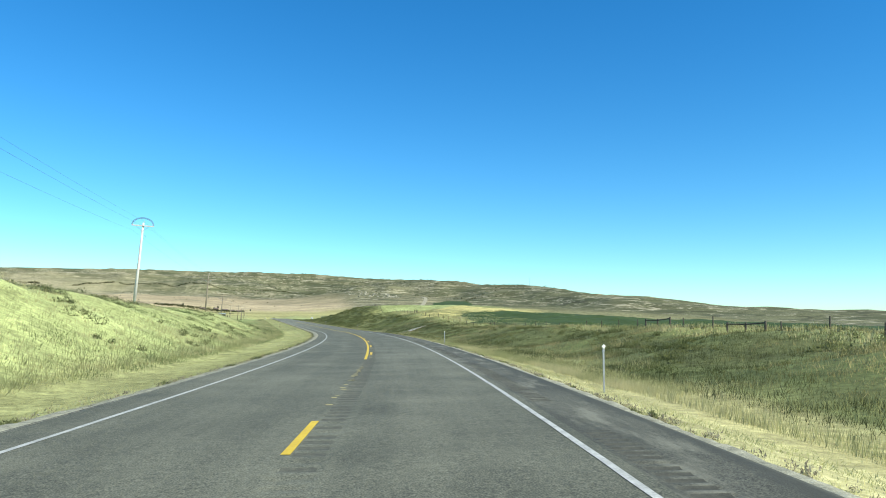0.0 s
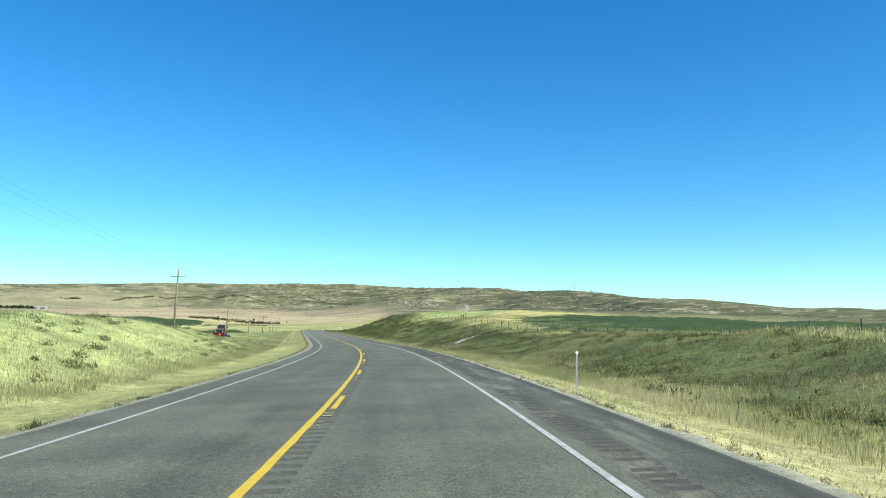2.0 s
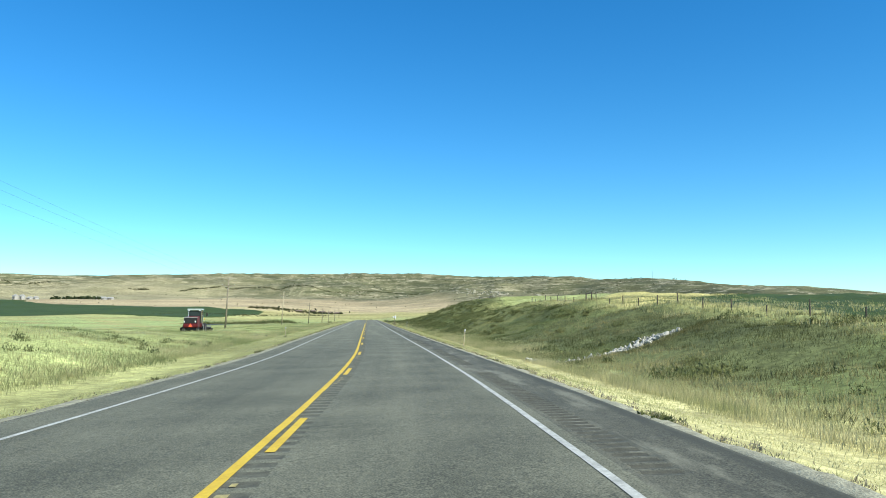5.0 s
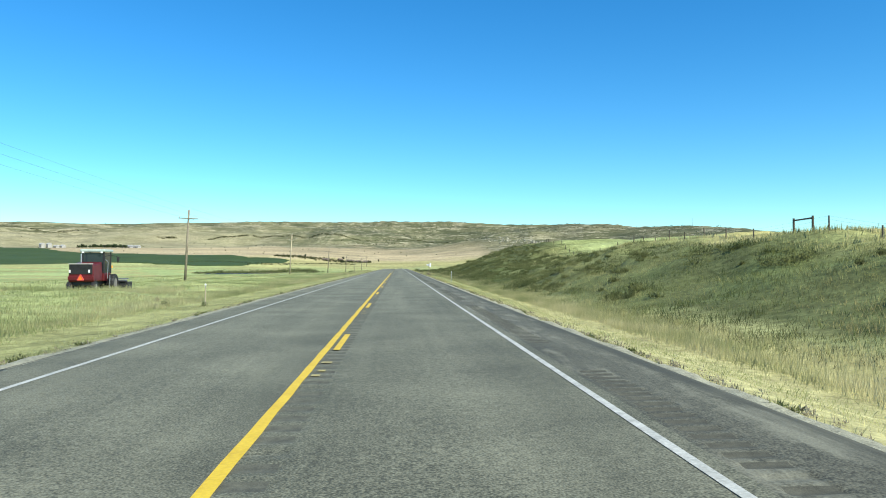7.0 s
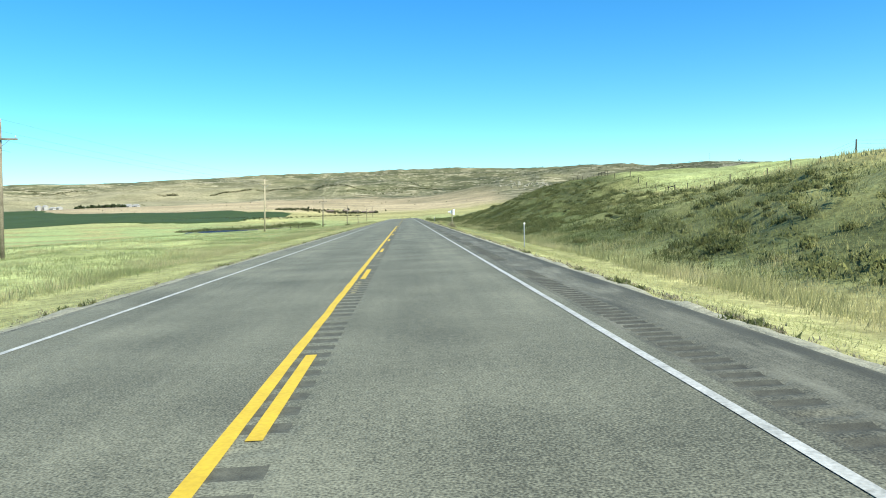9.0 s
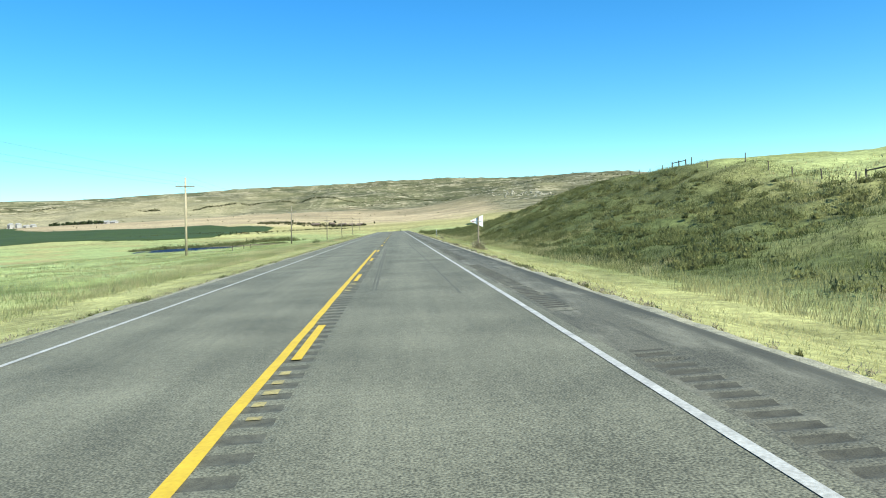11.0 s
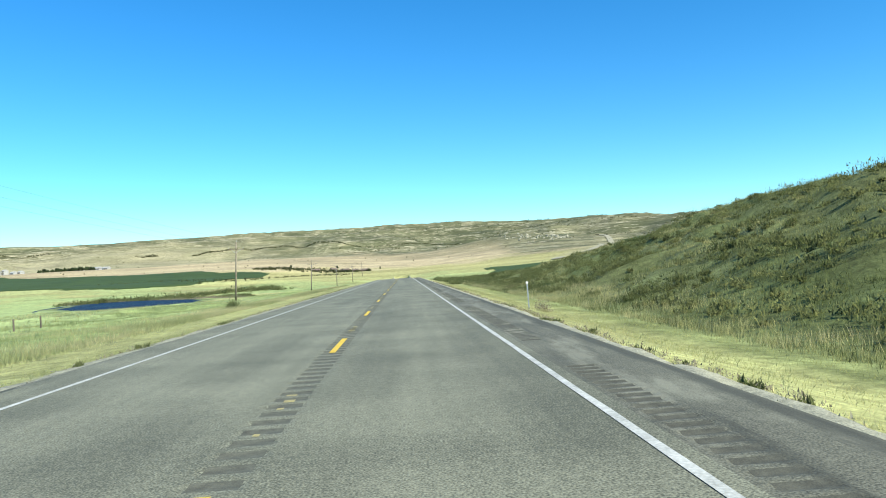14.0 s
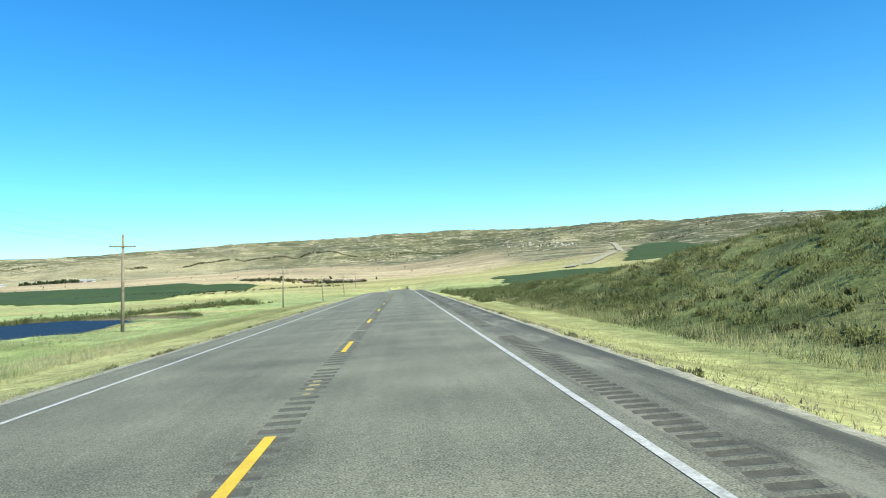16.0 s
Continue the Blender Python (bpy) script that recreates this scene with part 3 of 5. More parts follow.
def build_ground():
    side = np.array([4.3, 4.62, 5.1, 5.6, 6.3, 7.2, 8.2, 9.2, 10.2, 11.2, 12.4, 13.6])
    out = graded(0, 3400, 1.8, 14.8, 60, 1.029)
    out = out[out > 14]
    lats = np.concatenate([-out[::-1], -side[::-1], [0.0], side, out])
    us = graded(-900, 3600, 2.0, -190, 420, 1.0125)
    L, U = np.meshgrid(lats, us, indexing="ij")
    cx, cy, th = centre(U)
    w = 1 - smooth01(70, 420, np.abs(L))
    X, Y = cx + L * np.cos(th * w), cy - L * np.sin(th * w)
    Z = ground_z(X, Y, L, U)
    n, k = L.shape
    idx = np.arange(n * k).reshape(n, k)
    f = np.stack([idx[:-1, :-1], idx[1:, :-1], idx[1:, 1:], idx[:-1, 1:]], -1).reshape(-1, 4)
    ob = arrays("ground", np.stack([X, Y, Z], -1).reshape(-1, 3), f, GROUND, True)
    at = ob.data.color_attributes.new("tint", "FLOAT_COLOR", "POINT")
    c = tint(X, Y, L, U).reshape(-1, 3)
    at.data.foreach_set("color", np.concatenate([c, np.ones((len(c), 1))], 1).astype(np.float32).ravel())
    r, az = np.hypot(X, Y + 157), np.degrees(np.arctan2(X, Y + 157))
    rq = r * knots(az, (-180, 1), (3, 1), (10, 1.04), (18, 1.24), (28, 1.75), (180, 2.0))
    wild = np.maximum(smooth01(1500, 1680, rq), 0.22 * smooth01(900, 1100, r)) * (1 - 0.8 * (1 - smooth01(-13, 0, az)) * (1 - smooth01(1900, 2000, rq)))
    wild = np.maximum(wild, 0.8 * foothill(X, Y))
    wild = np.maximum(wild, 0.95 * smooth01(right_line(U) + 55, right_line(U) + 110, L) * smooth01(9, 15, az) * smooth01(300, 450, r))
    at = ob.data.attributes.new("wild", "FLOAT", "POINT")
    at.data.foreach_set("value", wild.astype(np.float32).ravel())
    return tagged(ob, "rolling grassland with straw fields and dry eroded bluffs", "ground", kind="structure")


build_ground()


# ---- road ----
def ribbon(name, lats, u0, u1, step, mat, lift, wobble=0.0, thick=0.0):
    """A strip that follows the road between two lateral lines."""
    us = np.arange(u0, u1 + step * 0.5, step)
    cols = np.asarray(lats, float)
    L, U = np.meshgrid(cols, us, indexing="ij")
    if wobble:
        edge = np.zeros_like(L)
        edge[0], edge[-1] = -1, 1
        L = L + edge * wobble * (0.7 * wave(U, 0 * U + edge * 40, 77, 3.1) + 0.6 * wave(U, 0 * U + edge * 40, 78, 0.9))
    X, Y, Z = place(L, U)
    Z = Z + lift
    if thick:
        Z[0], Z[-1] = Z[0] - thick, Z[-1] - thick
        Z = Z + 0.03 * wave(U, 9 * L, 79, 2.6) + 0.016 * wave(U, 9 * L, 80, 0.8) - 0.012
    n, k = L.shape
    i = np.arange(n * k).reshape(n, k)
    f = np.stack([i[:-1, :-1], i[1:, :-1], i[1:, 1:], i[:-1, 1:]], -1).reshape(-1, 4)
    ob = arrays(name, np.stack([X, Y, Z], -1).reshape(-1, 3), f, mat, True)
    at = ob.data.attributes.new("along", "FLOAT_VECTOR", "POINT")
    at.data.foreach_set("vector", np.stack([L, U, 0 * L], -1).astype(np.float32).ravel())
    return ob


def corrugated(name, lat0, lat1, u0, u1, period, depth, top, floor, run=0.0, gap=0.0):
    """A milled strip of the asphalt, with grooves across it every period metres, in runs with gaps between them."""
    us = np.arange(u0, u1, period / 6)
    cols = np.array([lat0, lat0 + 0.07, lat0 + 0.11, (lat0 + lat1) / 2, lat1 - 0.11, lat1 - 0.07, lat1])
    L, U = np.meshgrid(cols, us, indexing="ij")
    X, Y, Z = place(L, U)
    edge = np.array([0, 0, 1, 1, 1, 0, 0.0])[:, None]
    on = (U % (run + gap) < run) if gap else 1.0
    phase = (U / period) % 1
    Z = Z - depth * np.sin(np.pi * np.clip(phase / 0.62, 0, 1)) * edge * on * (0.8 + 0.2 * wave(U, L, 55, 1.3))
    n, k = L.shape
    i = np.arange(n * k).reshape(n, k)
    f = np.stack([i[:-1, :-1], i[1:, :-1], i[1:, 1:], i[:-1, 1:]], -1).reshape(-1, 4)
    ob = arrays(name, np.stack([X, Y, Z], -1).reshape(-1, 3), f, top, True)
    ob.data.materials.append(floor)
    # faces low in the grooves take the floor material, which paints their shade
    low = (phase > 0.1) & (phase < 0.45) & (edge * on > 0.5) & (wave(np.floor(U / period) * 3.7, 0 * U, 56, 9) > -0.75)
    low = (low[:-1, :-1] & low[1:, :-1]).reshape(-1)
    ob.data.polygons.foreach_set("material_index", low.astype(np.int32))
    at = ob.data.attributes.new("along", "FLOAT_VECTOR", "POINT")
    at.data.foreach_set("vector", np.stack([L, U, 0 * L], -1).astype(np.float32).ravel())
    return ob


LANES = [([-4.62, -4.58, -4.52, -3.5, -1.8, -0.09], (0.03, 0.0)), ([0.53, 1.8, 3.4, 3.82], (0.0, 0.0)), ([4.42, 4.8, 5.16, 5.22, 5.26], (0.0, 0.03))]
road = empty("road", pose(0, 0, 0), "two-lane grey asphalt highway with worn wheel tracks", "road", kind="structure")
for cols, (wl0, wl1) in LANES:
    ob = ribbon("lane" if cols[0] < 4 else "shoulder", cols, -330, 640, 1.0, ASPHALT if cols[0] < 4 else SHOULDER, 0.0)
    me = ob.data
    co = np.empty(len(me.vertices) * 3, np.float32)
    me.vertices.foreach_get("co", co)
    co = co.reshape(len(cols), -1, 3)
    if wl0:
        co[0, :, 2] -= 0.12
    if wl1:
        co[-1, :, 2] -= 0.12
    me.vertices.foreach_set("co", co.ravel())
    me.update()
    ob.parent = road
for nm, lat0, lat1 in (("centre_seam", -0.09, 0.53), ("shoulder_seam", 3.82, 4.42)):
    for u0, u1 in ((-330, -170), (330, 640)):
        ribbon(nm, [lat0, lat1], u0, u1, 1.0, ASPHALT, 0.0).parent = road
corrugated("centre_rumble_strip", -0.09, 0.53, -170, 330.01, 0.46, 0.016, ASPHALT, SOFT_GROOVE_SHADE).parent = road
corrugated("shoulder_rumble_strip", 3.82, 4.42, -170, 330.01, 0.31, 0.022, SHOULDER, GROOVE_SHADE, 14.2, 3.8).parent = road
ribbon("worn_edge", [-4.63, -4.62, -4.6, -4.585], -330, 640, 0.35, EDGE_TAR, 0.004, 0.008).parent = road
for lat0, lat1, nm in ((-5.4, -4.4, "gravel_shoulder"), (5.0, 5.66, "gravel_shoulder")):
    tagged(ribbon(nm, [lat0, lat0 * 0.6 + lat1 * 0.4, lat0 * 0.25 + lat1 * 0.75, lat1], -330, 640, 0.25, GRAVEL, -0.03, 0.13, 0.12), "grey gravel edge beside the asphalt", "gravel", kind="structure")
for lat0 in (-3.69, 3.55):
    tagged(ribbon("edge_line", [lat0, lat0 + 0.098], -330, 640, 1.0, WHITE, 0.006, 0.006), "white painted edge line of the highway", "road marking", kind="structure")
tagged(ribbon("solid_centre_line", [-0.04, 0.085], -126, 146, 0.5, YELLOW, 0.006, 0.008), "solid yellow no-passing line on asphalt", "road marking", kind="structure")

# ---- road markings ----
def draped(lat0, lat1, u0, u1, n=3, lift=0.006):
    """Verts and faces of a small strip on the road."""
    us = np.linspace(u0, u1, n)
    v = []
    for u in us:
        for lat in (lat0, lat1):
            x, y, z = place(lat, u)
            v.append((float(x), float(y), float(z) + lift))
    return v, [(2 * i, 2 * i + 1, 2 * i + 3, 2 * i + 2) for i in range(n - 1)]


def strip_object(name, pieces, mat):
    v, f = [], []
    for a, b in pieces:
        f += [tuple(i + len(v) for i in q) for q in b]
        v += a
    return arrays(name, v, f, mat)


dash_line = empty("dashed_centre_line", pose(0, 0, 0), "broken yellow centre line painted on asphalt", "road marking", kind="structure")
DASHES = [(-0.06, -146.3)] + [(0.22, -69.6 - 12.19 * k) for k in range(5)] + [(0.22, 45.9), (0.22, 33.6), (0.22, 20.2)] + [(0.22, 7.3 - 12.77 * k) for k in range(6)] + [(0.22, 58.1 + 12.5 * k) for k in range(8)] + [(0.22, 158.8 + 12.19 * k) for k in range(24)]
for lat, far in DASHES:
    ob = strip_object("dash", [draped(lat - 0.06, lat + 0.06, far - 3.05, far, 4, 0.007)], YELLOW)
    ob.parent = dash_line

rng = random.Random(3)
pieces = []
for lat, far in DASHES + [(0.22, 146.6)] + [(-0.04 + 0.03 * k, -143.0 + 2.8 * k) for k in range(4)]:
    for k in range(6):
        if rng.random() < 0.25:
            continue
        u = far + 1.9 + k * 0.46 if lat < 0.1 or far > 146 else far - 3.9 - k * 0.46
        pieces.append(draped(lat - 0.075 + rng.uniform(-0.03, 0.03), lat + 0.06 + rng.uniform(-0.06, 0.03), u, u + rng.uniform(0.08, 0.2), 2, 0.003))
tagged(strip_object("old_paint", pieces, FADED), "worn patches of old yellow paint on the centre rumble strip", "road marking", kind="stuff")


def skid(points, width):
    v, f = [], []
    a = np.array(points, float)
    us = np.linspace(a[0, 1], a[-1, 1], 48)
    for u in us:
        lat = float(np.interp(u, a[:, 1], a[:, 0]))
        wob = 0.015 * math.sin(u * 3.1) + 0.01 * math.sin(u * 7.7)
        for s in (-0.5, 0.5):
            x, y, z = place(lat + s * (width + wob), u)
            v.append((float(x), float(y), float(z) + 0.0025))
    f = [(2 * i, 2 * i + 1, 2 * i + 3, 2 * i + 2) for i in range(47)]
    return tagged(arrays("skid_mark", v, f, RUBBER), "dark rubber tyre mark on grey asphalt", "tyre mark", "tyre marks", "structure")


for shift in (-0.045, 0.045):
    skid([(0.86 + shift, 114), (0.75 + shift, 130), (0.72 + shift, 140), (0.66 + shift * 1.4, 149)], 0.05)
skid([(2.76, 112), (2.75, 116), (2.7, 126), (2.55, 144), (2.44, 158)], 0.05)

# ---- utility poles and wires ----
def power_pole(x, y, height, lean=0.0, hoop=False, wood=OLDWOOD):
    z = float(ground_z(x, y))
    label = "pale wooden utility pole topped by a round wire hoop" if hoop else "tall weathered wooden utility pole with one crossarm"
    e = empty("utility_pole", pose(x, y, z - 0.5, 0, lean, -8 if hoop else 0), label, "utility pole", "roadside power line")
    wood = PALEWOOD if hoop else wood
    top = height + 0.5
    part("pole", rod(bmesh.new(), (0, 0, 0), (0, 0, top), 0.18, 0.115, 12), wood, e, smooth=True)
    arm_z = top - (1.15 if not hoop else 0.35)
    arm = part("crossarm", box(bmesh.new(), 0, -0.14, arm_z, 2.5, 0.1, 0.13, None, 0.012), PALEWOOD if hoop else OLDWOOD, e)
    for s in (-1, 1):
        part("brace", rod(bmesh.new(), (0.75 * s, -0.15, arm_z - 0.05), (0.05 * s, -0.15, arm_z - 0.6), 0.022, None, 6), STEEL, e)
    for xx in (-1.12, 1.12):
        bm = rod(bmesh.new(), (xx, -0.14, arm_z + 0.06), (xx, -0.14, arm_z + 0.16), 0.02, 0.02, 6)
        rod(bm, (xx, -0.14, arm_z + 0.14), (xx, -0.14, arm_z + 0.26), 0.055, 0.04, 8)
        part("insulator", bm, CERAMIC, arm)
    bm = rod(bmesh.new(), (0.08, 0, top - 0.3), (0.08, 0, top + 0.12), 0.02, 0.02, 6)
    rod(bm, (0.08, 0, top + 0.1), (0.08, 0, top + 0.24), 0.055, 0.04, 8)
    part("top_insulator", bm, CERAMIC, e)
    if hoop:
        for r0, dz in ((1.25, 0.9), (1.16, 0.8)):
            pts = [(-r0 * math.cos(a), -0.14, arm_z + 0.05 + dz * math.sin(a)) for a in np.linspace(0, math.pi, 15)]
            part("hoop", tube(bmesh.new(), pts, 0.026), DARKWOOD, e, "dark bent wire hoop")
        part("ground_wire", tube(bmesh.new(), [(0.17, -0.05, arm_z - 1.0), (0.4, -0.05, arm_z - 1.15), (0.45, -0.05, arm_z - 1.3)], 0.015), DARKWOOD, e)
    else:
        part("wire_clip", tube(bmesh.new(), [(0.12, -0.1, arm_z - 0.75), (0.5, -0.1, arm_z - 0.8), (0.75, -0.1, arm_z - 0.88)], 0.012), DARKWOOD, e)
    return (x + math.sin(radians(lean)) * height, y, z + height)


LINE = [(-27.0, -164, 9.0, 2, False), (-28.6, -67, 9.4, 3.3, True), (-25.6, 8.2, 10.0, 2.6, False), (-26.4, 101.8, 9.4, 2.8, False), (-26.5, 196, 10.3, 3.0, False, TANWOOD), (-25.0, 283.6, 9.2, 3.1, False), (-24.9, 377, 9.0, 3.1, False), (-26, 470, 9.4, 0, False), (-26, 563, 9.4, 0, False), (-26, 655, 9.4, 0, False)]
tops = [power_pole(*p) for p in LINE]
for dx, dz in ((-1.12, -0.9), (1.12, -0.9), (0.08, 0.2)):
    pts = []
    for a, b in zip(tops[:-1], tops[1:]):
        n = 10
        for i in range(n):
            t = i / n
            pts.append((a[0] + (b[0] - a[0]) * t + dx, a[1] + (b[1] - a[1]) * t - 0.14, a[2] + (b[2] - a[2]) * t + dz - 4.4 * t * (1 - t) * 0.35))
    tagged(mesh_object("power_cable", tube(bmesh.new(), pts, 0.006, 4), WIRE), "thin overhead power cable strung between wooden poles", "cable", "power cables")


# ---- roadside posts, sign, fence ----
def delineator(lat, u, height=1.15, lean=0.0):
    x, y, _ = place(lat, u)
    x, y = float(x), float(y)
    e = empty("delineator_post", pose(x, y, float(ground_z(x, y)) - 0.1, 0, lean, 0), "slim roadside delineator post with a white reflector", "marker post", "delineators")
    part("post", box(bmesh.new(), 0, 0, height / 2, 0.055, 0.03, height, None, 0.006), TANWOOD if 0 < u < 50 else STEEL, e)
    bm = bmesh.new()
    box(bm, 0, -0.024, height - 0.01, 0.095, 0.012, 0.095, Matrix.Rotation(radians(45), 4, "Y"), 0.003)
    part("reflector", bm, PLASTIC, e, "white diamond reflector")
    part("bracket", box(bmesh.new(), 0, -0.012, height - 0.12, 0.07, 0.012, 0.09, None, 0.003), STEEL, e)


for lat, u, lean in ((7.24, -137.2, -1), (7.9, -86.3, 1.2), (7.7, 12.4, 5.2), (7.5, 89, 1.6), (6.93, 197.1, -1.5), (-8.7, 42.9, 0.6)):
    delineator(lat, u, 1.22 if u > 190 or lat < 0 else 1.45, lean)


def pennant_sign(x, y):
    z = float(ground_z(x, y))
    e = empty("pennant_sign", pose(x, y, z - 0.3, 0, 2.9, 3), "bare metal back of a triangular pennant sign on a wooden post", "road sign")
    hub = 1.58 - (z - 0.3)
    part("post", box(bmesh.new(), 0, 0.06, (hub + 0.34) / 2, 0.115, 0.115, hub + 0.34, None, 0.014), OLDWOOD, e)
    bm = bmesh.new()
    corners = [(-0.66, 0.0), (0.36, 0.45), (0.36, -0.45)]
    ring = []
    for i, (cx_, cz_) in enumerate(corners):
        c, p0, p1 = Vector((cx_, cz_)), Vector(corners[i - 1]), Vector(corners[(i + 1) % 3])
        a, b = c + (p0 - c).normalized() * 0.05, c + (p1 - c).normalized() * 0.05
        for t in (0, 0.33, 0.67, 1):
            q = a * (1 - t) ** 2 + c * 2 * t * (1 - t) + b * t * t
            ring.append((q.x, q.y))
    vs = [[bm.verts.new((px, yy, pz + hub)) for px, pz in ring] for yy in (0.128, 0.132)]
    bm.faces.new(vs[0])
    bm.faces.new(vs[1][::-1])
    for i in range(len(ring)):
        k = (i + 1) % len(ring)
        bm.faces.new((vs[0][i], vs[0][k], vs[1][k], vs[1][i]))
    bmesh.ops.recalc_face_normals(bm, faces=bm.faces)
    plate = part("plate", bm, SIGNBACK, e)
    part("stiffener", box(bmesh.new(), -0.1, 0.11, hub - 0.02, 0.74, 0.03, 0.035, None, 0.004), STEEL, e)
    part("strap", box(bmesh.new(), 0, -0.012, hub, 0.17, 0.012, 0.03, None, 0.003), PLASTIC, e)
    part("sticker", box(bmesh.new(), -0.4, 0.124, hub - 0.07, 0.15, 0.006, 0.1), PLASTIC, plate, "small red and white label")
    for k in range(3):
        part("sticker_bar", box(bmesh.new(), -0.4, 0.1195, hub - 0.04 - 0.03 * k, 0.13, 0.003, 0.014), REDPAINT, plate, "red bar of unreadable print")
    for zz in (0.18, -0.18):
        part("bolt", rod(bmesh.new(), (0, -0.02, hub + zz * 0.5), (0, 0.0, hub + zz * 0.5), 0.014, 0.014, 8), STEEL, e)


REDPAINT = mottled("red_print", (0.5, 0.05, 0.05), (0.65, 0.1, 0.09), 3, 0.6)
pennant_sign(7.5, 151.2)


def fence_post_mesh():
    bm = rod(bmesh.new(), (0, 0, -0.25), (0, 0, 0.92), 0.06, 0.052, 8)
    for v in bm.verts:
        v.co.x += 0.012 * math.sin(v.co.z * 5)
    me = bpy.data.meshes.new("post")
    bm.to_mesh(me)
    bm.free()
    me.materials.append(DARKWOOD)
    return me


fence_mesh = fence_post_mesh()
BRACES = [-101.8, -85.2, -20.0, 54.9, 150.0, 194.8]
fence = empty("wire_fence", pose(0, 0, 0), "old wire stock fence on dark wooden posts along a grassy bank", "fence")
u, heads = -170.0, []
fr = random.Random(8)
while u < 229:
    if min(abs(u - b) for b in BRACES) > 2.6:
        x, y, _ = place(float(right_line(u)), u)
        z = float(ground_z(x, y))
        p = new("post", fence_mesh)
        p.parent = fence
        p.matrix_basis = pose(float(x), float(y), z, fr.uniform(-3, 3), fr.uniform(-3, 3), fr.uniform(0, 360)) @ Matrix.Diagonal((1, 1, fr.uniform(0.85, 1.12), 1))
        heads.append((float(x), float(y), z))
    u += 5.3 + fr.uniform(-0.3, 0.3)
for h in (0.4, 0.65, 0.88):
    part("wire", tube(bmesh.new(), [(a, b, c + h) for a, b, c in heads], 0.004, 3), WIRE, fence)
for b in BRACES:
    x, y, _ = place(float(right_line(b)), b)
    e = empty("fence_brace", pose(float(x), float(y), float(ground_z(x, y))), "dark wooden fence brace of two posts and a rail", "fence brace", "fence braces")
    wide = 2.4 if b > 190 or b < -60 else 1.25
    stands = (-wide, 0, wide) if b > 190 or b < -60 else (-wide, wide)
    tall = 0.78 if b > 190 else 1.02
    rise = [float(ground_z(x, y + s)) - float(ground_z(x, y)) for s in stands]
    for s, zz in zip(stands, rise):
        part("post", rod(bmesh.new(), (0, s, zz - 0.25), (0, s, zz + tall), 0.09, 0.08, 9), DARKWOOD, e)
    for k in range(len(stands) - 1):
        part("rail", rod(bmesh.new(), (0, stands[k], rise[k] + tall - 0.16), (0, stands[k + 1], rise[k + 1] + tall - 0.16), 0.06, 0.055, 8), DARKWOOD, e)
for x, y in ((-24.0, 212.3), (-22.2, 212.1), (-21.5, 214.0)):
    x, y = float(x), float(y)
    tagged(mesh_object("fence_post", rod(bmesh.new(), (x, y, float(ground_z(x, y)) - 0.2), (x, y, float(ground_z(x, y)) + 0.72), 0.06, 0.05, 8), DARKWOOD), "single dark wooden fence post in grass", "post", "meadow posts")


# ---- rocks ----
def rock_mesh(seed, mat=STONE):
    r = random.Random(seed)
    bm = bmesh.new()
    bmesh.ops.create_icosphere(bm, subdivisions=2, radius=0.5)
    cuts = [(Vector((r.gauss(0, 1), r.gauss(0, 1), r.gauss(0, 1))).normalized(), r.uniform(0.2, 0.38)) for _ in range(11)]
    for v in bm.verts:
        for d, k in cuts:
            over = v.co.dot(d) - k
            if over > 0:
                v.co -= d * over
    me = bpy.data.meshes.new("rock")
    bm.to_mesh(me)
    bm.free()
    me.materials.append(mat)
    return me


rock_kinds = [rock_mesh(k) for k in range(6)]
rr = random.Random(11)
for k in range(330):
    t = rr.random() ** 0.9
    x = 10.9 + 11.5 * t + rr.gauss(0, 0.3)
    y = 3.25 + 5.7 * t + rr.gauss(0, 0.32 + 0.22 * t)
    s = rr.uniform(0.2, 0.46) * (0.8 + 0.3 * t)
    ob = new("riprap_rock", rr.choice(rock_kinds))
    ob.matrix_basis = pose(x, y, float(ground_z(x, y)) + s * 0.3, rr.uniform(0, 360), rr.uniform(0, 360), rr.uniform(0, 360)) @ Matrix.Diagonal((s * rr.uniform(0.8, 1.4), s, s * rr.uniform(0.6, 0.9), 1))
    tagged(ob, "pale broken rock in a ditch lining", "rock", "riprap")


lat = np.concatenate([5.05 + 0.65 * np.random.RandomState(5).random_sample(5200), -5.35 + 0.7 * np.random.RandomState(6).random_sample(2600)])
u = np.random.RandomState(7).uniform(-160, 260, len(lat))
x, y, z = place(lat, u, -0.03 - 0.12 * smooth01(5.1, 5.8, np.abs(lat)))
size = np.random.RandomState(8).uniform(0.008, 0.024, (len(lat), 1, 1))
gem = np.array([(1, 0, 0), (-1, 0, 0), (0, 1, 0), (0, -1, 0), (0, 0, 0.7), (0, 0, -0.7)], float)[None]
v = np.stack([x, y, z], -1)[:, None] + gem * size * np.random.RandomState(9).uniform(0.6, 1.3, (len(lat), 6, 3))
f = np.array([(0, 2, 4), (2, 1, 4), (1, 3, 4), (3, 0, 4), (2, 0, 5), (1, 2, 5), (3, 1, 5), (0, 3, 5)])[None] + 6 * np.arange(len(lat))[:, None, None]
tagged(arrays("gravel_stones", v.reshape(-1, 3), f.reshape(-1, 3), GRAVEL), "loose pale stones along the edge of the asphalt", "gravel", kind="stuff")


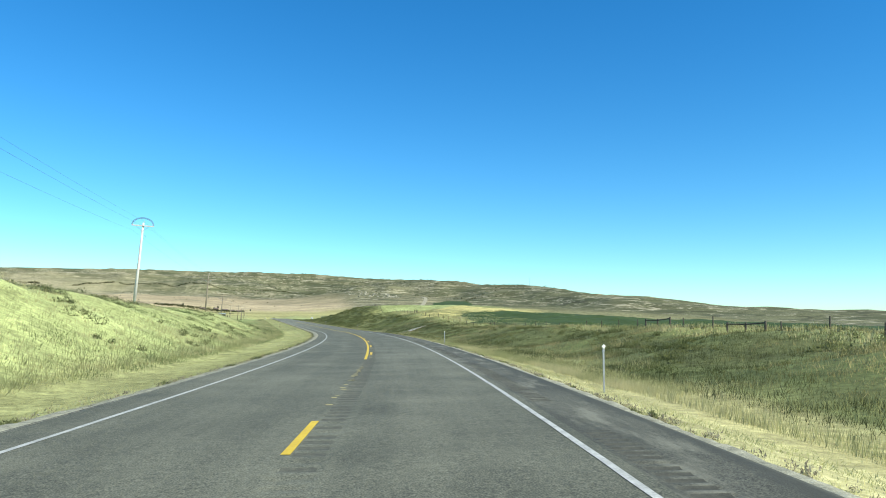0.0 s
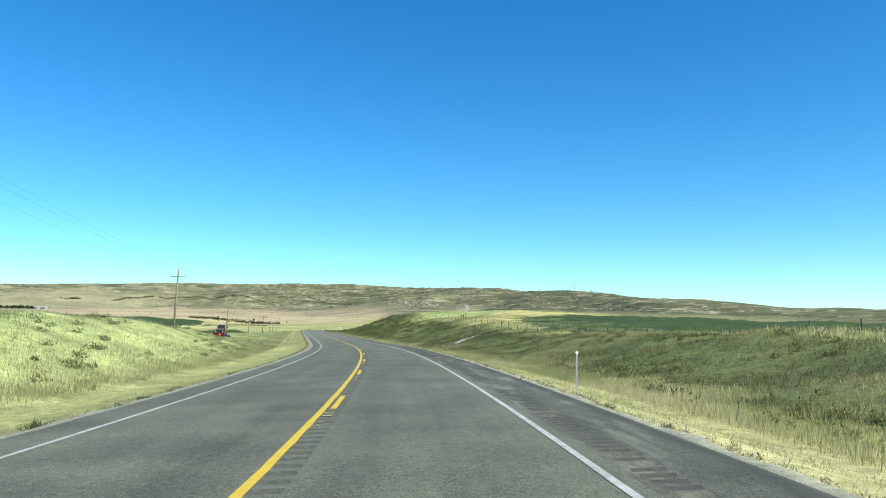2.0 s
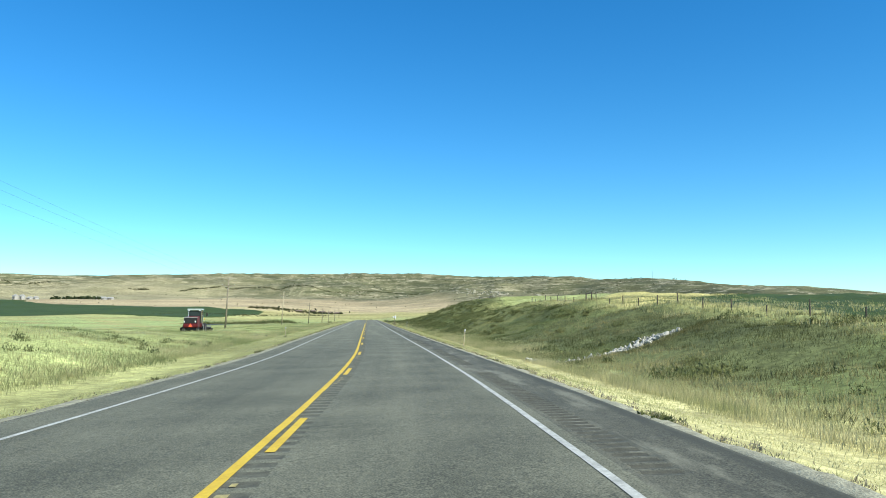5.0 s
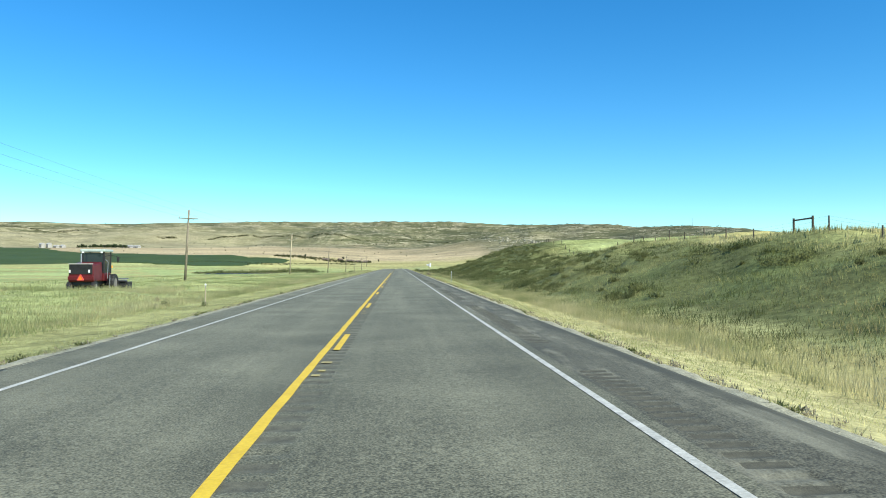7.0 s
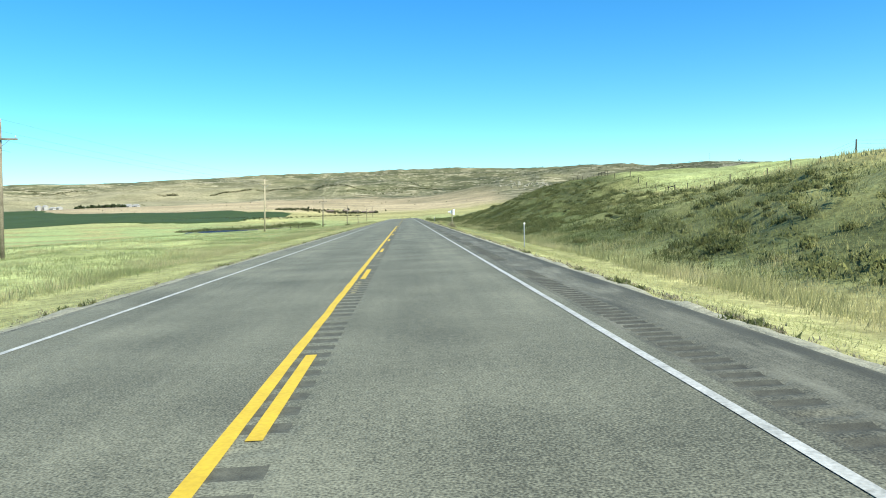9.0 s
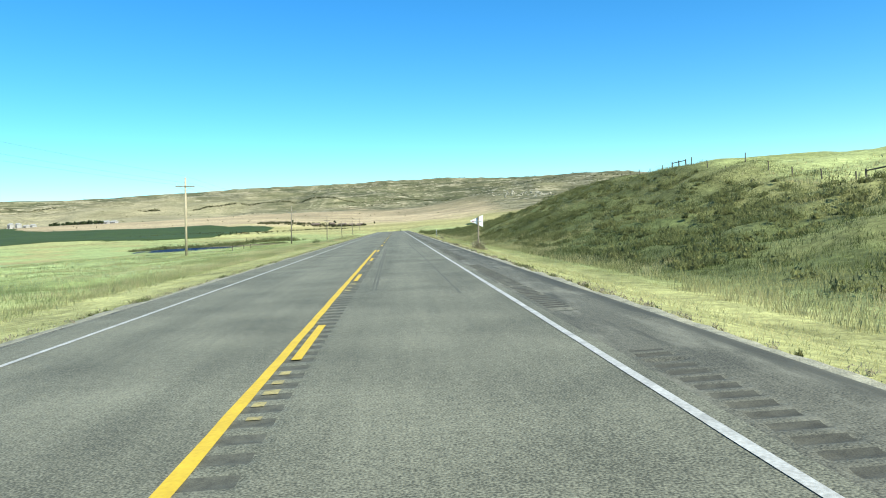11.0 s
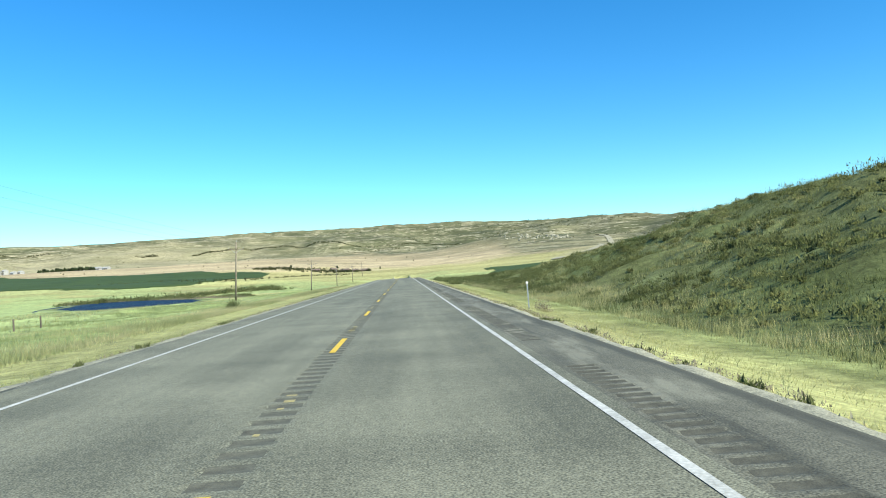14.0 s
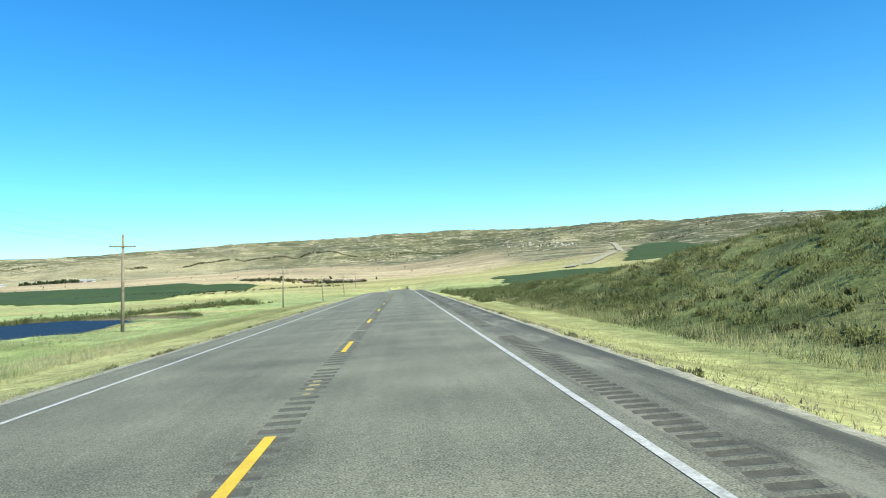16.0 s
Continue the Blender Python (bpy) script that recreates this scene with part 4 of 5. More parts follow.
# ---- swather ----
def wheel(parent, name, x, y, z, r, w):
    t = bmesh.new()
    segs = 28
    prof = [(r * 0.62, -w / 2), (r * 0.93, -w / 2), (r, -w * 0.32), (r, w * 0.32), (r * 0.93, w / 2), (r * 0.62, w / 2)]
    ring = [[t.verts.new((x + b, y + a * math.cos(2 * math.pi * i / segs), z + a * math.sin(2 * math.pi * i / segs))) for a, b in prof] for i in range(segs)]
    for i in range(segs):
        for j in range(len(prof) - 1):
            t.faces.new((ring[i][j], ring[i][j + 1], ring[(i + 1) % segs][j + 1], ring[(i + 1) % segs][j]))
    for i in range(0, segs):
        a = 2 * math.pi * i / segs
        box(t, x + (0.2 if i % 2 else -0.2) * w, y + r * math.cos(a), z + r * math.sin(a), w * 0.5, 0.05, 0.05, Matrix.Rotation(a, 4, "X"))
    bmesh.ops.recalc_face_normals(t, faces=t.faces)
    ob = part(name, t, BLACK, parent, "black rubber tractor tyre")
    part("rim", rod(bmesh.new(), (x - w * 0.42, y, z), (x + w * 0.42, y, z), r * 0.63, r * 0.63, 20), ROOFM, ob, "pale steel rim")


def swather(x, y, turn):
    e = empty("swather", pose(x, y, float(ground_z(x, y)) - 0.12, 0, 0, turn), "red self-propelled hay swather with black cab mowing a meadow", "swather")
    # engine hood at the rear (towards -y), sloping sides
    bm = box(bmesh.new(), 0, -1.7, 1.75, 2.0, 2.3, 1.5, None, 0.1)
    for v in bm.verts:
        if v.co.z > 2.2:
            v.co.x *= 0.92
            v.co.z += 0.1 * (v.co.y + 1.7)
    part("engine_hood", bm, RED, e)
    part("chassis", box(bmesh.new(), 0, -0.4, 0.85, 1.5, 4.4, 0.32, None, 0.03), BLACK, e)
    grille = part("rear_grille", box(bmesh.new(), 0, -2.86, 2.0, 1.8, 0.05, 0.8, None, 0.02), BLACK, e, "black slatted radiator grille")
    for k in range(9):
        part("slat", box(bmesh.new(), 0, -2.895, 1.66 + 0.085 * k, 1.7, 0.02, 0.03), BLACK, grille)
    part("hood_rim", box(bmesh.new(), 0, -2.86, 2.44, 1.9, 0.09, 0.07, None, 0.02), WALLW, e, "worn pale rim of the hood")
    part("rear_bumper", box(bmesh.new(), 0, -2.84, 1.28, 2.0, 0.12, 0.3, None, 0.03), RED, e)
    for s in (-0.84, 0.66):
        part("rear_lamp", box(bmesh.new(), s, -2.92, 1.84, 0.13, 0.04, 0.24, None, 0.01), PLASTIC, e, "small white rear lamp")
    bm = bmesh.new()
    a = [bm.verts.new((px, -2.95, pz)) for px, pz in ((-0.2, 1.16), (0.2, 1.16), (0, 1.5))]
    b_ = [bm.verts.new((v.co.x, -2.93, v.co.z)) for v in a]
    bm.faces.new(a)
    bm.faces.new(b_[::-1])
    for i in range(3):
        bm.faces.new((a[i], a[(i + 1) % 3], b_[(i + 1) % 3], b_[i]))
    bmesh.ops.recalc_face_normals(bm, faces=bm.faces)
    tri = part("slow_vehicle_triangle", bm, ORANGE, e, "orange warning triangle")
    bm = bmesh.new()
    pts = [(-0.26, 1.12), (0.26, 1.12), (0, 1.57)]
    for i in range(3):
        (x0, z0), (x1, z1) = pts[i], pts[(i + 1) % 3]
        rod(bm, (x0, -2.94, z0), (x1, -2.94, z1), 0.04, 0.04, 6)
    part("red_border", bm, REDPAINT, tri)
    # cab in front of the engine
    part("cab_floor", box(bmesh.new(), 0.15, 0.55, 1.35, 1.75, 1.9, 0.7, None, 0.06), RED, e)
    for px, py in ((-0.7, -0.35), (1.0, -0.35), (-0.7, 1.45), (1.0, 1.45)):
        part("cab_post", box(bmesh.new(), px, py, 2.55, 0.12, 0.12, 1.8, None, 0.01), BLACK, e)
    for nm, px, py, sx, sy in (("rear_window", 0.15, -0.35, 1.6, 0.03), ("front_window", 0.15, 1.46, 1.6, 0.03), ("side_window", -0.71, 0.55, 0.03, 1.7), ("door_window", 1.01, 0.55, 0.03, 1.7)):
        part(nm, box(bmesh.new(), px, py, 2.55, sx, sy, 1.7), GLASS, e, "dark cab glass")
    part("roof", box(bmesh.new(), 0.15, 0.55, 3.57, 2.05, 2.3, 0.24, None, 0.09), CABROOF, e, "pale green-white cab roof")
    for s in (-0.6, 0.9):
        part("work_lamp", box(bmesh.new(), s, -0.62, 3.42, 0.18, 0.08, 0.13, None, 0.02), PLASTIC, e)
    part("door_handrail", tube(bmesh.new(), [(1.25, -0.2, 1.2), (1.3, -0.2, 2.6), (1.1, -0.2, 2.8)], 0.025), STEEL, e)
    part("mirror_arm", tube(bmesh.new(), [(1.0, 1.4, 3.2), (1.55, 1.5, 3.1), (1.6, 1.5, 2.5)], 0.025), BLACK, e)
    part("mirror", box(bmesh.new(), 1.62, 1.48, 2.85, 0.22, 0.06, 0.42, None, 0.02), BLACK, e)
    part("turn_lamp", box(bmesh.new(), 1.5, 0.2, 2.2, 0.1, 0.08, 0.2, None, 0.02), AMBER, e, "amber side lamp")
    lad = part("ladder", tube(bmesh.new(), [(1.35, 0.1, 0.35), (1.35, 0.1, 1.5)], 0.03), STEEL, e)
    tube_bm = tube(bmesh.new(), [(1.35, 0.75, 0.35), (1.35, 0.75, 1.5)], 0.03)
    for zz in (0.45, 0.8, 1.15):
        rod(tube_bm, (1.35, 0.1, zz), (1.35, 0.75, zz), 0.025, None, 6)
    part("rung", tube_bm, STEEL, lad)
    part("exhaust", tube(bmesh.new(), [(-0.6, -1.0, 2.4), (-0.6, -1.0, 3.3)], 0.06, 8), STEEL, e)
    for s in (-1.35, 1.35):
        wheel(e, "drive_wheel", s, 1.0, 0.78, 0.78, 0.5)
    for s in (-0.95, 0.95):
        part("caster_fork", box(bmesh.new(), s, -2.35, 0.85, 0.14, 0.14, 0.7, None, 0.02), BLACK, e)
        wheel(e, "rear_wheel", s, -2.5, 0.5, 0.5, 0.32)
    # cutting header across the front
    part("header_frame", box(bmesh.new(), 0, 2.55, 0.6, 4.3, 0.9, 0.55, None, 0.08), BLACK, e)
    part("header_shield", box(bmesh.new(), 0, 2.2, 0.93, 4.3, 0.5, 0.1, None, 0.02), BLACK, e)
    part("cutter_bar", box(bmesh.new(), 0, 3.15, 0.3, 4.3, 0.5, 0.12, None, 0.02), BLACK, e)
    reel = part("reel", rod(bmesh.new(), (-2.1, 3.0, 0.75), (2.1, 3.0, 0.75), 0.06, 0.06, 8), STEEL, e)
    for i in range(5):
        an = 2 * math.pi * i / 5
        part("reel_bat", box(bmesh.new(), 0, 3.0 + 0.45 * math.cos(an), 0.75 + 0.4 * math.sin(an), 4.1, 0.04, 0.12), STEEL, reel)
    for s in (-2.2, 2.2):
        part("header_end", box(bmesh.new(), s, 2.75, 0.55, 0.12, 1.4, 0.65, None, 0.03), BLACK, e)


CABROOF = mottled("cab_roof", (0.3, 0.36, 0.32), (0.45, 0.52, 0.47), 2, 0.5)
AMBER = mottled("amber_lens", (0.75, 0.3, 0.03), (0.9, 0.42, 0.05), 3, 0.3)
swather(-24.6, 68.2, 4.0)


# ---- water and crops ----
def patch(name, ring, mat, lift, step, label, category):
    """A draped field inside a ring of corners."""
    a = np.array(ring, float)
    xs, ys = np.arange(a[:, 0].min(), a[:, 0].max(), step), np.arange(a[:, 1].min(), a[:, 1].max(), step)
    X, Y = np.meshgrid(xs, ys, indexing="ij")
    wx, wy = X + 3 * wave(X, Y, 61, 50), Y + 3 * wave(X, Y, 62, 50)
    inside = np.zeros(X.shape, bool)
    for (x0, y0), (x1, y1) in zip(ring, ring[1:] + ring[:1]):
        cross = ((y0 > wy) != (y1 > wy)) & (wx < (x1 - x0) * (wy - y0) / (y1 - y0 + 1e-9) + x0)
        inside ^= cross
    Z = ground_z(X, Y) + np.where(inside, lift, -0.3)
    i = np.arange(X.size).reshape(X.shape)
    f = np.stack([i[:-1, :-1], i[1:, :-1], i[1:, 1:], i[:-1, 1:]], -1)
    keep = (inside[:-1, :-1] | inside[1:, :-1] | inside[1:, 1:] | inside[:-1, 1:])
    return tagged(arrays(name, np.stack([X, Y, Z], -1).reshape(-1, 3), f[keep], mat), label, category, kind="stuff")


patch("crop_field", [(-150, 563), (-121, 597), (-114, 683), (-121, 850), (-132, 872), (-170, 864), (-250, 955), (-342, 1041), (-490, 1110), (-738, 1400), (-1100, 1400), (-1000, 800), (-360, 690), (-250, 620)], CROP, 0.5, 5, "dark green irrigated crop on a gentle slope", "crop field")
patch("crop_field", [(118 + 86 * math.cos(2 * math.pi * k / 40), 10 + 86 * math.sin(2 * math.pi * k / 40)) for k in range(40)], CROP, 0.14, 2.5, "dark green crop behind the fence on the bank", "crop field")
patch("crop_field", [(56, 625), (44, 495), (52, 430), (110, 445), (135, 560), (104, 606)], CROP, 0.4, 4, "dark green crop on the valley floor", "crop field")
patch("crop_field", [(165, 742), (300, 1139), (347, 1205), (372, 1180), (345, 1056), (300, 900), (215, 735)], CROP, 0.6, 6, "dark green crop below the bluffs", "crop field")

n = 56
ring = []
for i in range(n):
    along, across = 64 * math.cos(2 * math.pi * i / n), 21 * math.sin(2 * math.pi * i / n)
    ring.append((POND[0] + AXIS[0] * along + AXIS[1] * across, POND[1] + AXIS[1] * along - AXIS[0] * across, POND[2]))
bm = bmesh.new()
bm.faces.new([bm.verts.new(v) for v in ring])
tagged(mesh_object("pond", bm, WATER), "blue wind-rippled pond among reeds", "water", kind="structure")


# ---- far farm, ranch, mast, far road ----
def shed(x, y, w, d, h, turn, label, roof=None, wall=WALLW):
    z = float(ground_z(x, y))
    e = empty("farm_building", pose(x, y, z - 0.5, 0, 0, turn), label, "farm building", "far farm buildings")
    part("wall", box(bmesh.new(), 0, 0, h / 2, w, d, h, None, 0.05), wall, e)
    bm = bmesh.new()
    q = [bm.verts.new(v) for v in ((-w / 2 - 0.5, -d / 2 - 0.5, h), (w / 2 + 0.5, -d / 2 - 0.5, h), (w / 2 + 0.5, d / 2 + 0.5, h), (-w / 2 - 0.5, d / 2 + 0.5, h), (-w / 2 - 0.5, 0, h + d * 0.28), (w / 2 + 0.5, 0, h + d * 0.28))]
    for ids in ((0, 1, 5, 4), (2, 3, 4, 5), (0, 4, 3), (1, 2, 5), (3, 2, 1, 0)):
        bm.faces.new([q[i] for i in ids])
    part("roof", bm, roof or ROOFM, e)
    part("door", box(bmesh.new(), 0, -d / 2 - 0.03, h * 0.38, w * 0.22, 0.08, h * 0.76), DARKWOOD, e)
    for s in (-0.32, 0.32):
        part("window", box(bmesh.new(), s * w, -d / 2 - 0.03, h * 0.55, w * 0.1, 0.08, h * 0.25), GLASS, e)


def tree(x, y, height, seed, name="tree"):
    r = random.Random(seed)
    z = float(ground_z(x, y))
    e = empty(name, pose(x, y, z - 0.2, 0, 0, r.uniform(0, 360)), "dark green windbreak tree beside the farm", "tree", "windbreak")
    bm = rod(bmesh.new(), (0, 0, 0), (0, 0, height * 0.6), 0.22, 0.1, 7)
    for k in range(6):
        a, h0 = k * 1.05 + r.uniform(-0.3, 0.3), height * r.uniform(0.25, 0.5)
        rod(bm, (0, 0, h0), (math.cos(a) * height * 0.22, math.sin(a) * height * 0.22, h0 + height * 0.2), 0.09, 0.04, 5)
    part("trunk", bm, BARK, e)
    v = []
    clumps = [(r.gauss(0, height * 0.16), r.gauss(0, height * 0.16), height * r.uniform(0.3, 0.95)) for _ in range(14)]
    for cx_, cy_, cz_ in clumps:
        for _ in range(30):
            p = Vector((cx_ + r.gauss(0, height * 0.08), cy_ + r.gauss(0, height * 0.08), cz_ + r.gauss(0, height * 0.07)))
            d = Vector((r.gauss(0, 1), r.gauss(0, 1), r.gauss(0, 1))).normalized()
            t = d.orthogonal().normalized() * height * 0.075
            v += [p - t, p + t, p + d * height * 0.13]
    part("crown", crown_mesh(v), TREELEAF, e)


def crown_mesh(v):
    bm = bmesh.new()
    for i in range(0, len(v), 3):
        bm.faces.new([bm.verts.new(q) for q in v[i:i + 3]])
    return bm


tr = random.Random(21)
for k in range(44):
    tree(-470 - 84 * k / 43 + tr.uniform(-2, 2), 1318 + tr.uniform(-9, 9), tr.uniform(4.0, 7.0), 100 + k)
shed(-478, 1345, 20, 10, 4.5, -20, "long pale farm shed with grey metal roof", WALLW)
shed(-512, 1350, 24, 10, 4.5, -20, "long pale farm shed with grey metal roof")
shed(-458, 1335, 10, 8, 4, -20, "small white farmhouse with pale roof", WALLW)
for k, (x, w, h) in enumerate(((-604, 6, 8), (-594, 5, 8), (-583, 8, 4.5), (-574, 6, 5))):
    shed(x, 1300 + 3 * k, w, 8, h, -24, "small pale farm building on a straw field", WALLW)
for x, y, w in ((-84, 889, 15), (-68, 905, 11), (-56, 892, 17), (-36, 868, 12), (-45, 880, 9)):
    shed(x, y, w * 0.5, 4.5, 1.8, tr.uniform(-30, 30), "low weathered brown ranch shed in the valley", BROWNW, BROWNW)
for k, x in enumerate((-112, -70, -66, -22)):
    tree(x, 912 + tr.uniform(-8, 8), tr.uniform(2.5, 4), 200 + k)

mx, my = 690.0, 1690.0
mz = float(ground_z(mx, my))
mast = empty("radio_mast", pose(mx, my, mz), "slim lattice radio mast on a far ridge", "mast")
bm = bmesh.new()
for s in range(3):
    a = s * 2.094
    rod(bm, (0.7 * math.cos(a), 0.7 * math.sin(a), -1), (0.3 * math.cos(a), 0.3 * math.sin(a), 38), 0.12, 0.1, 5)
for k in range(12):
    rr_ = 0.7 - 0.033 * k
    for s in range(3):
        a, b = s * 2.094, (s + 1) * 2.094
        rod(bm, (rr_ * math.cos(a), rr_ * math.sin(a), k * 3.1), (rr_ * math.cos(b), rr_ * math.sin(b), k * 3.1 + 3.1), 0.06, 0.06, 4)
part("lattice", bm, STEEL, mast)


DIRT = mottled("pale_dirt", (0.27, 0.25, 0.165), (0.40, 0.37, 0.25), 0.2, 0.95, 0, 0.03, 8)


def far_road(points, width):
    a = np.array(points, float)
    t = np.linspace(0, len(a) - 1, 60)
    xs, ys = np.interp(t, np.arange(len(a)), a[:, 0]), np.interp(t, np.arange(len(a)), a[:, 1])
    for _ in range(5):
        xs[1:-1], ys[1:-1] = (xs[:-2] + 2 * xs[1:-1] + xs[2:]) / 4, (ys[:-2] + 2 * ys[1:-1] + ys[2:]) / 4
    dx, dy = np.gradient(xs), np.gradient(ys)
    k = np.hypot(dx, dy)
    nx, ny = -dy / k, dx / k
    v = []
    for j in (-1, 0, 1):
        X, Y = xs + nx * j * width / 2, ys + ny * j * width / 2
        v.append(np.stack([X, Y, ground_z(X, Y) + 0.7], -1))
    V = np.stack(v, 0)
    i = np.arange(180).reshape(3, 60)
    f = np.stack([i[:-1, :-1], i[1:, :-1], i[1:, 1:], i[:-1, 1:]], -1).reshape(-1, 4)
    return tagged(arrays("far_road", V.reshape(-1, 3), f, DIRT, True), "pale dirt road winding up the far slope", "road", kind="structure")


far_road([(100, 640), (148, 775), (191, 859), (245, 1010), (290, 1180), (309, 1262), (322, 1340), (335, 1450)], 7)

# ---- grass, weeds, shrubs ----
GRASS_DRY = grass("dry_grass", (0.40, 0.42, 0.17), (0.58, 0.56, 0.25), (0.78, 0.71, 0.36), 0.16)
GRASS_VERGE = grass("verge_grass", (0.40, 0.43, 0.16), (0.56, 0.56, 0.23), (0.76, 0.70, 0.34), 0.14)
GRASS_GREEN = grass("green_grass", (0.36, 0.44, 0.16), (0.60, 0.63, 0.255), (0.84, 0.79, 0.39), 0.10)
GRASS_MEADOW = grass("meadow_grass", (0.20, 0.275, 0.096), (0.42, 0.465, 0.182), (0.80, 0.74, 0.36), 0.13)
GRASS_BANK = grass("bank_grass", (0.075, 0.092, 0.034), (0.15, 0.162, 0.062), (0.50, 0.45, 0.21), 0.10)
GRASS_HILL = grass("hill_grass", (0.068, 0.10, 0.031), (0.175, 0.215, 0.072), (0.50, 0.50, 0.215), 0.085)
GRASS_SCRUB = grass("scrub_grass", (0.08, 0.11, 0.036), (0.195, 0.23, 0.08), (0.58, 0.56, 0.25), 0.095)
grng = np.random.RandomState(17)


def blades(name, lat, u, per, height, width, spread, mat, label, lean=0.22):
    """Tufts of pointed blades rooted at lat, u."""
    x, y, _ = place(lat, u)
    bare = (np.abs(-(x - 10.6) * 0.45 + (y - 3.1) * 0.89) < 0.85) & (x > 9.8) & (x < 24) & (np.abs(y) < 40)
    lat, u, x, y, height = lat[~bare], u[~bare], x[~bare], y[~bare], height[~bare]
    n = len(lat)
    z = ground_z(x, y, lat, u)
    bx = np.repeat(x, per) + grng.normal(0, spread, n * per)
    by = np.repeat(y, per) + grng.normal(0, spread, n * per)
    bz = np.repeat(z, per) - 0.03
    h = np.repeat(height, per) * grng.uniform(0.55, 1.15, n * per)
    a = grng.uniform(0, 6.283, n * per)
    w = width * grng.uniform(0.6, 1.4, n * per)
    lx, ly = grng.normal(0.06, lean, n * per) * h, grng.normal(0, lean, n * per) * h
    p0 = np.stack([bx - np.cos(a) * w, by - np.sin(a) * w, bz], -1)
    p1 = np.stack([bx + np.cos(a) * w, by + np.sin(a) * w, bz], -1)
    p2 = np.stack([bx + lx, by + ly, bz + h], -1)
    v = np.stack([p0, p1, p2], 1).reshape(-1, 3)
    return tagged(arrays(name, v, np.arange(len(v)).reshape(-1, 3), mat), label, "grass", kind="stuff")


def scatter(n, lat0, lat1, u0, u1, power=1.0):
    return lat0 + (lat1 - lat0) * grng.random_sample(n) ** power, grng.uniform(u0, u1, n)


for s, n in ((-1, 24000), (1, 36000)):
    lat, u = scatter(n, 5.35, 10.8, -160, 280, 1.25)
    row = 0.75 + 0.35 * np.sin(lat * 4.4 + 0.8 * wave(u, 0 * u, 90, 30))
    blades("verge_grass", s * lat, u, 11, (0.05 + 0.07 * grng.random_sample(len(lat))) * row * (0.85 + 0.09 * (lat - 5)), 0.0048, 0.26, GRASS_VERGE, "short dry yellow grass on the mown verge", 0.6)
for s, n in ((-1, 7000), (1, 12000)):
    lat, u = scatter(n, 5.22, 5.75, -160, 280)
    keep = wave(u, 6 * lat, 85, 2.4) + 0.6 * wave(u, 6 * lat, 86, 0.9) > 0.9 - 2.6 * (lat - 5.22)
    lat, u = lat[keep], u[keep]
    blades("edge_grass", s * lat, u, 9, grng.uniform(0.05, 0.13, len(lat)), 0.005, 0.1, GRASS_VERGE, "tufts of dry grass growing into the gravel edge", 0.5)
lat, u = scatter(56000, 10.0, 30, -160, 330, 1.3)
keep = pond_depth(*place(-lat, u)[:2]) > 1.2
lat, u = lat[keep], u[keep]
h = (0.22 + 0.08 * wave(u, lat, 93, 8)) * grng.uniform(0.6, 1.3, len(lat))
edge = 40 * grng.random_sample(len(u))
for here, m in ((u < edge, GRASS_MEADOW), (u >= edge, GRASS_GREEN)):
    blades("meadow_grass", -lat[here], u[here], 8, h[here] * (1 - 0.4 * smooth01(200, 270, u[here])), 0.008, 0.3, m, "tall yellow-green meadow grass", 0.4)
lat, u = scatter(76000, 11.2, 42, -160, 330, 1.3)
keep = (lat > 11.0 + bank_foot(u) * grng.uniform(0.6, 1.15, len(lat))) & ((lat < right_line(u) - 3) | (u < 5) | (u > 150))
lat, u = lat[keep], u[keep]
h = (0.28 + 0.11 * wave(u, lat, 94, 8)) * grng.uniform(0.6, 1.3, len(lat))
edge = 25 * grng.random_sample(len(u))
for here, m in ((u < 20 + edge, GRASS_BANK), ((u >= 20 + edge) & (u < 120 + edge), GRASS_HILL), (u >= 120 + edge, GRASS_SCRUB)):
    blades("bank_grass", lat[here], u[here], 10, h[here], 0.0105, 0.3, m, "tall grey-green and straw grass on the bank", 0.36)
for s, m, nm in ((-1, GRASS_DRY, "meadow_straw"), (1, GRASS_DRY, "bank_straw")):
    lat, u = scatter(40000, 10.4, 18, -160, 320, 1.7)
    keep = wave(u, lat, 95 + s, 9) > -0.1 - 1.2 * (14 - lat) / 4
    keep &= (s < 0) | (u < 120) | (lat > 11.3)
    lat, u = lat[keep], u[keep]
    blades(nm, s * lat, u, 5, (0.31 if s < 0 else 0.4) * grng.uniform(0.6, 1.4, len(lat)), 0.006, 0.18, m, "tall straw-coloured grass stems")
lat, u = scatter(17000, 9.8, 14.6, -130, 80)
keep = lat < 11.2 + bank_foot(u)
lat, u = lat[keep], u[keep]
blades("bank_straw", lat, u, 8, 0.32 * grng.uniform(0.6, 1.4, len(lat)), 0.006, 0.22, GRASS_DRY, "tall pale straw at the foot of the bank")
lat, u = scatter(20000, 24, 70, -140, 330)
keep = pond_depth(*place(-lat, u)[:2]) > 1.2
lat, u = lat[keep], u[keep]
blades("far_meadow_grass", -lat, u, 5, 0.3 * grng.uniform(0.6, 1.3, len(lat)), 0.022, 0.3, GRASS_GREEN, "yellow-green meadow grass further off")
lat, u = scatter(26000, 0, 26, -150, 330)
keep = u < 150 + 25 * grng.random_sample(len(u))
lat, u = lat[keep], u[keep]
lat = lat + right_line(u) - 4
blades("plateau_grass", lat, u, 5, 0.4 * grng.uniform(0.6, 1.3, len(lat)), 0.028, 0.22, GRASS_DRY, "pale dry grass along the fence")


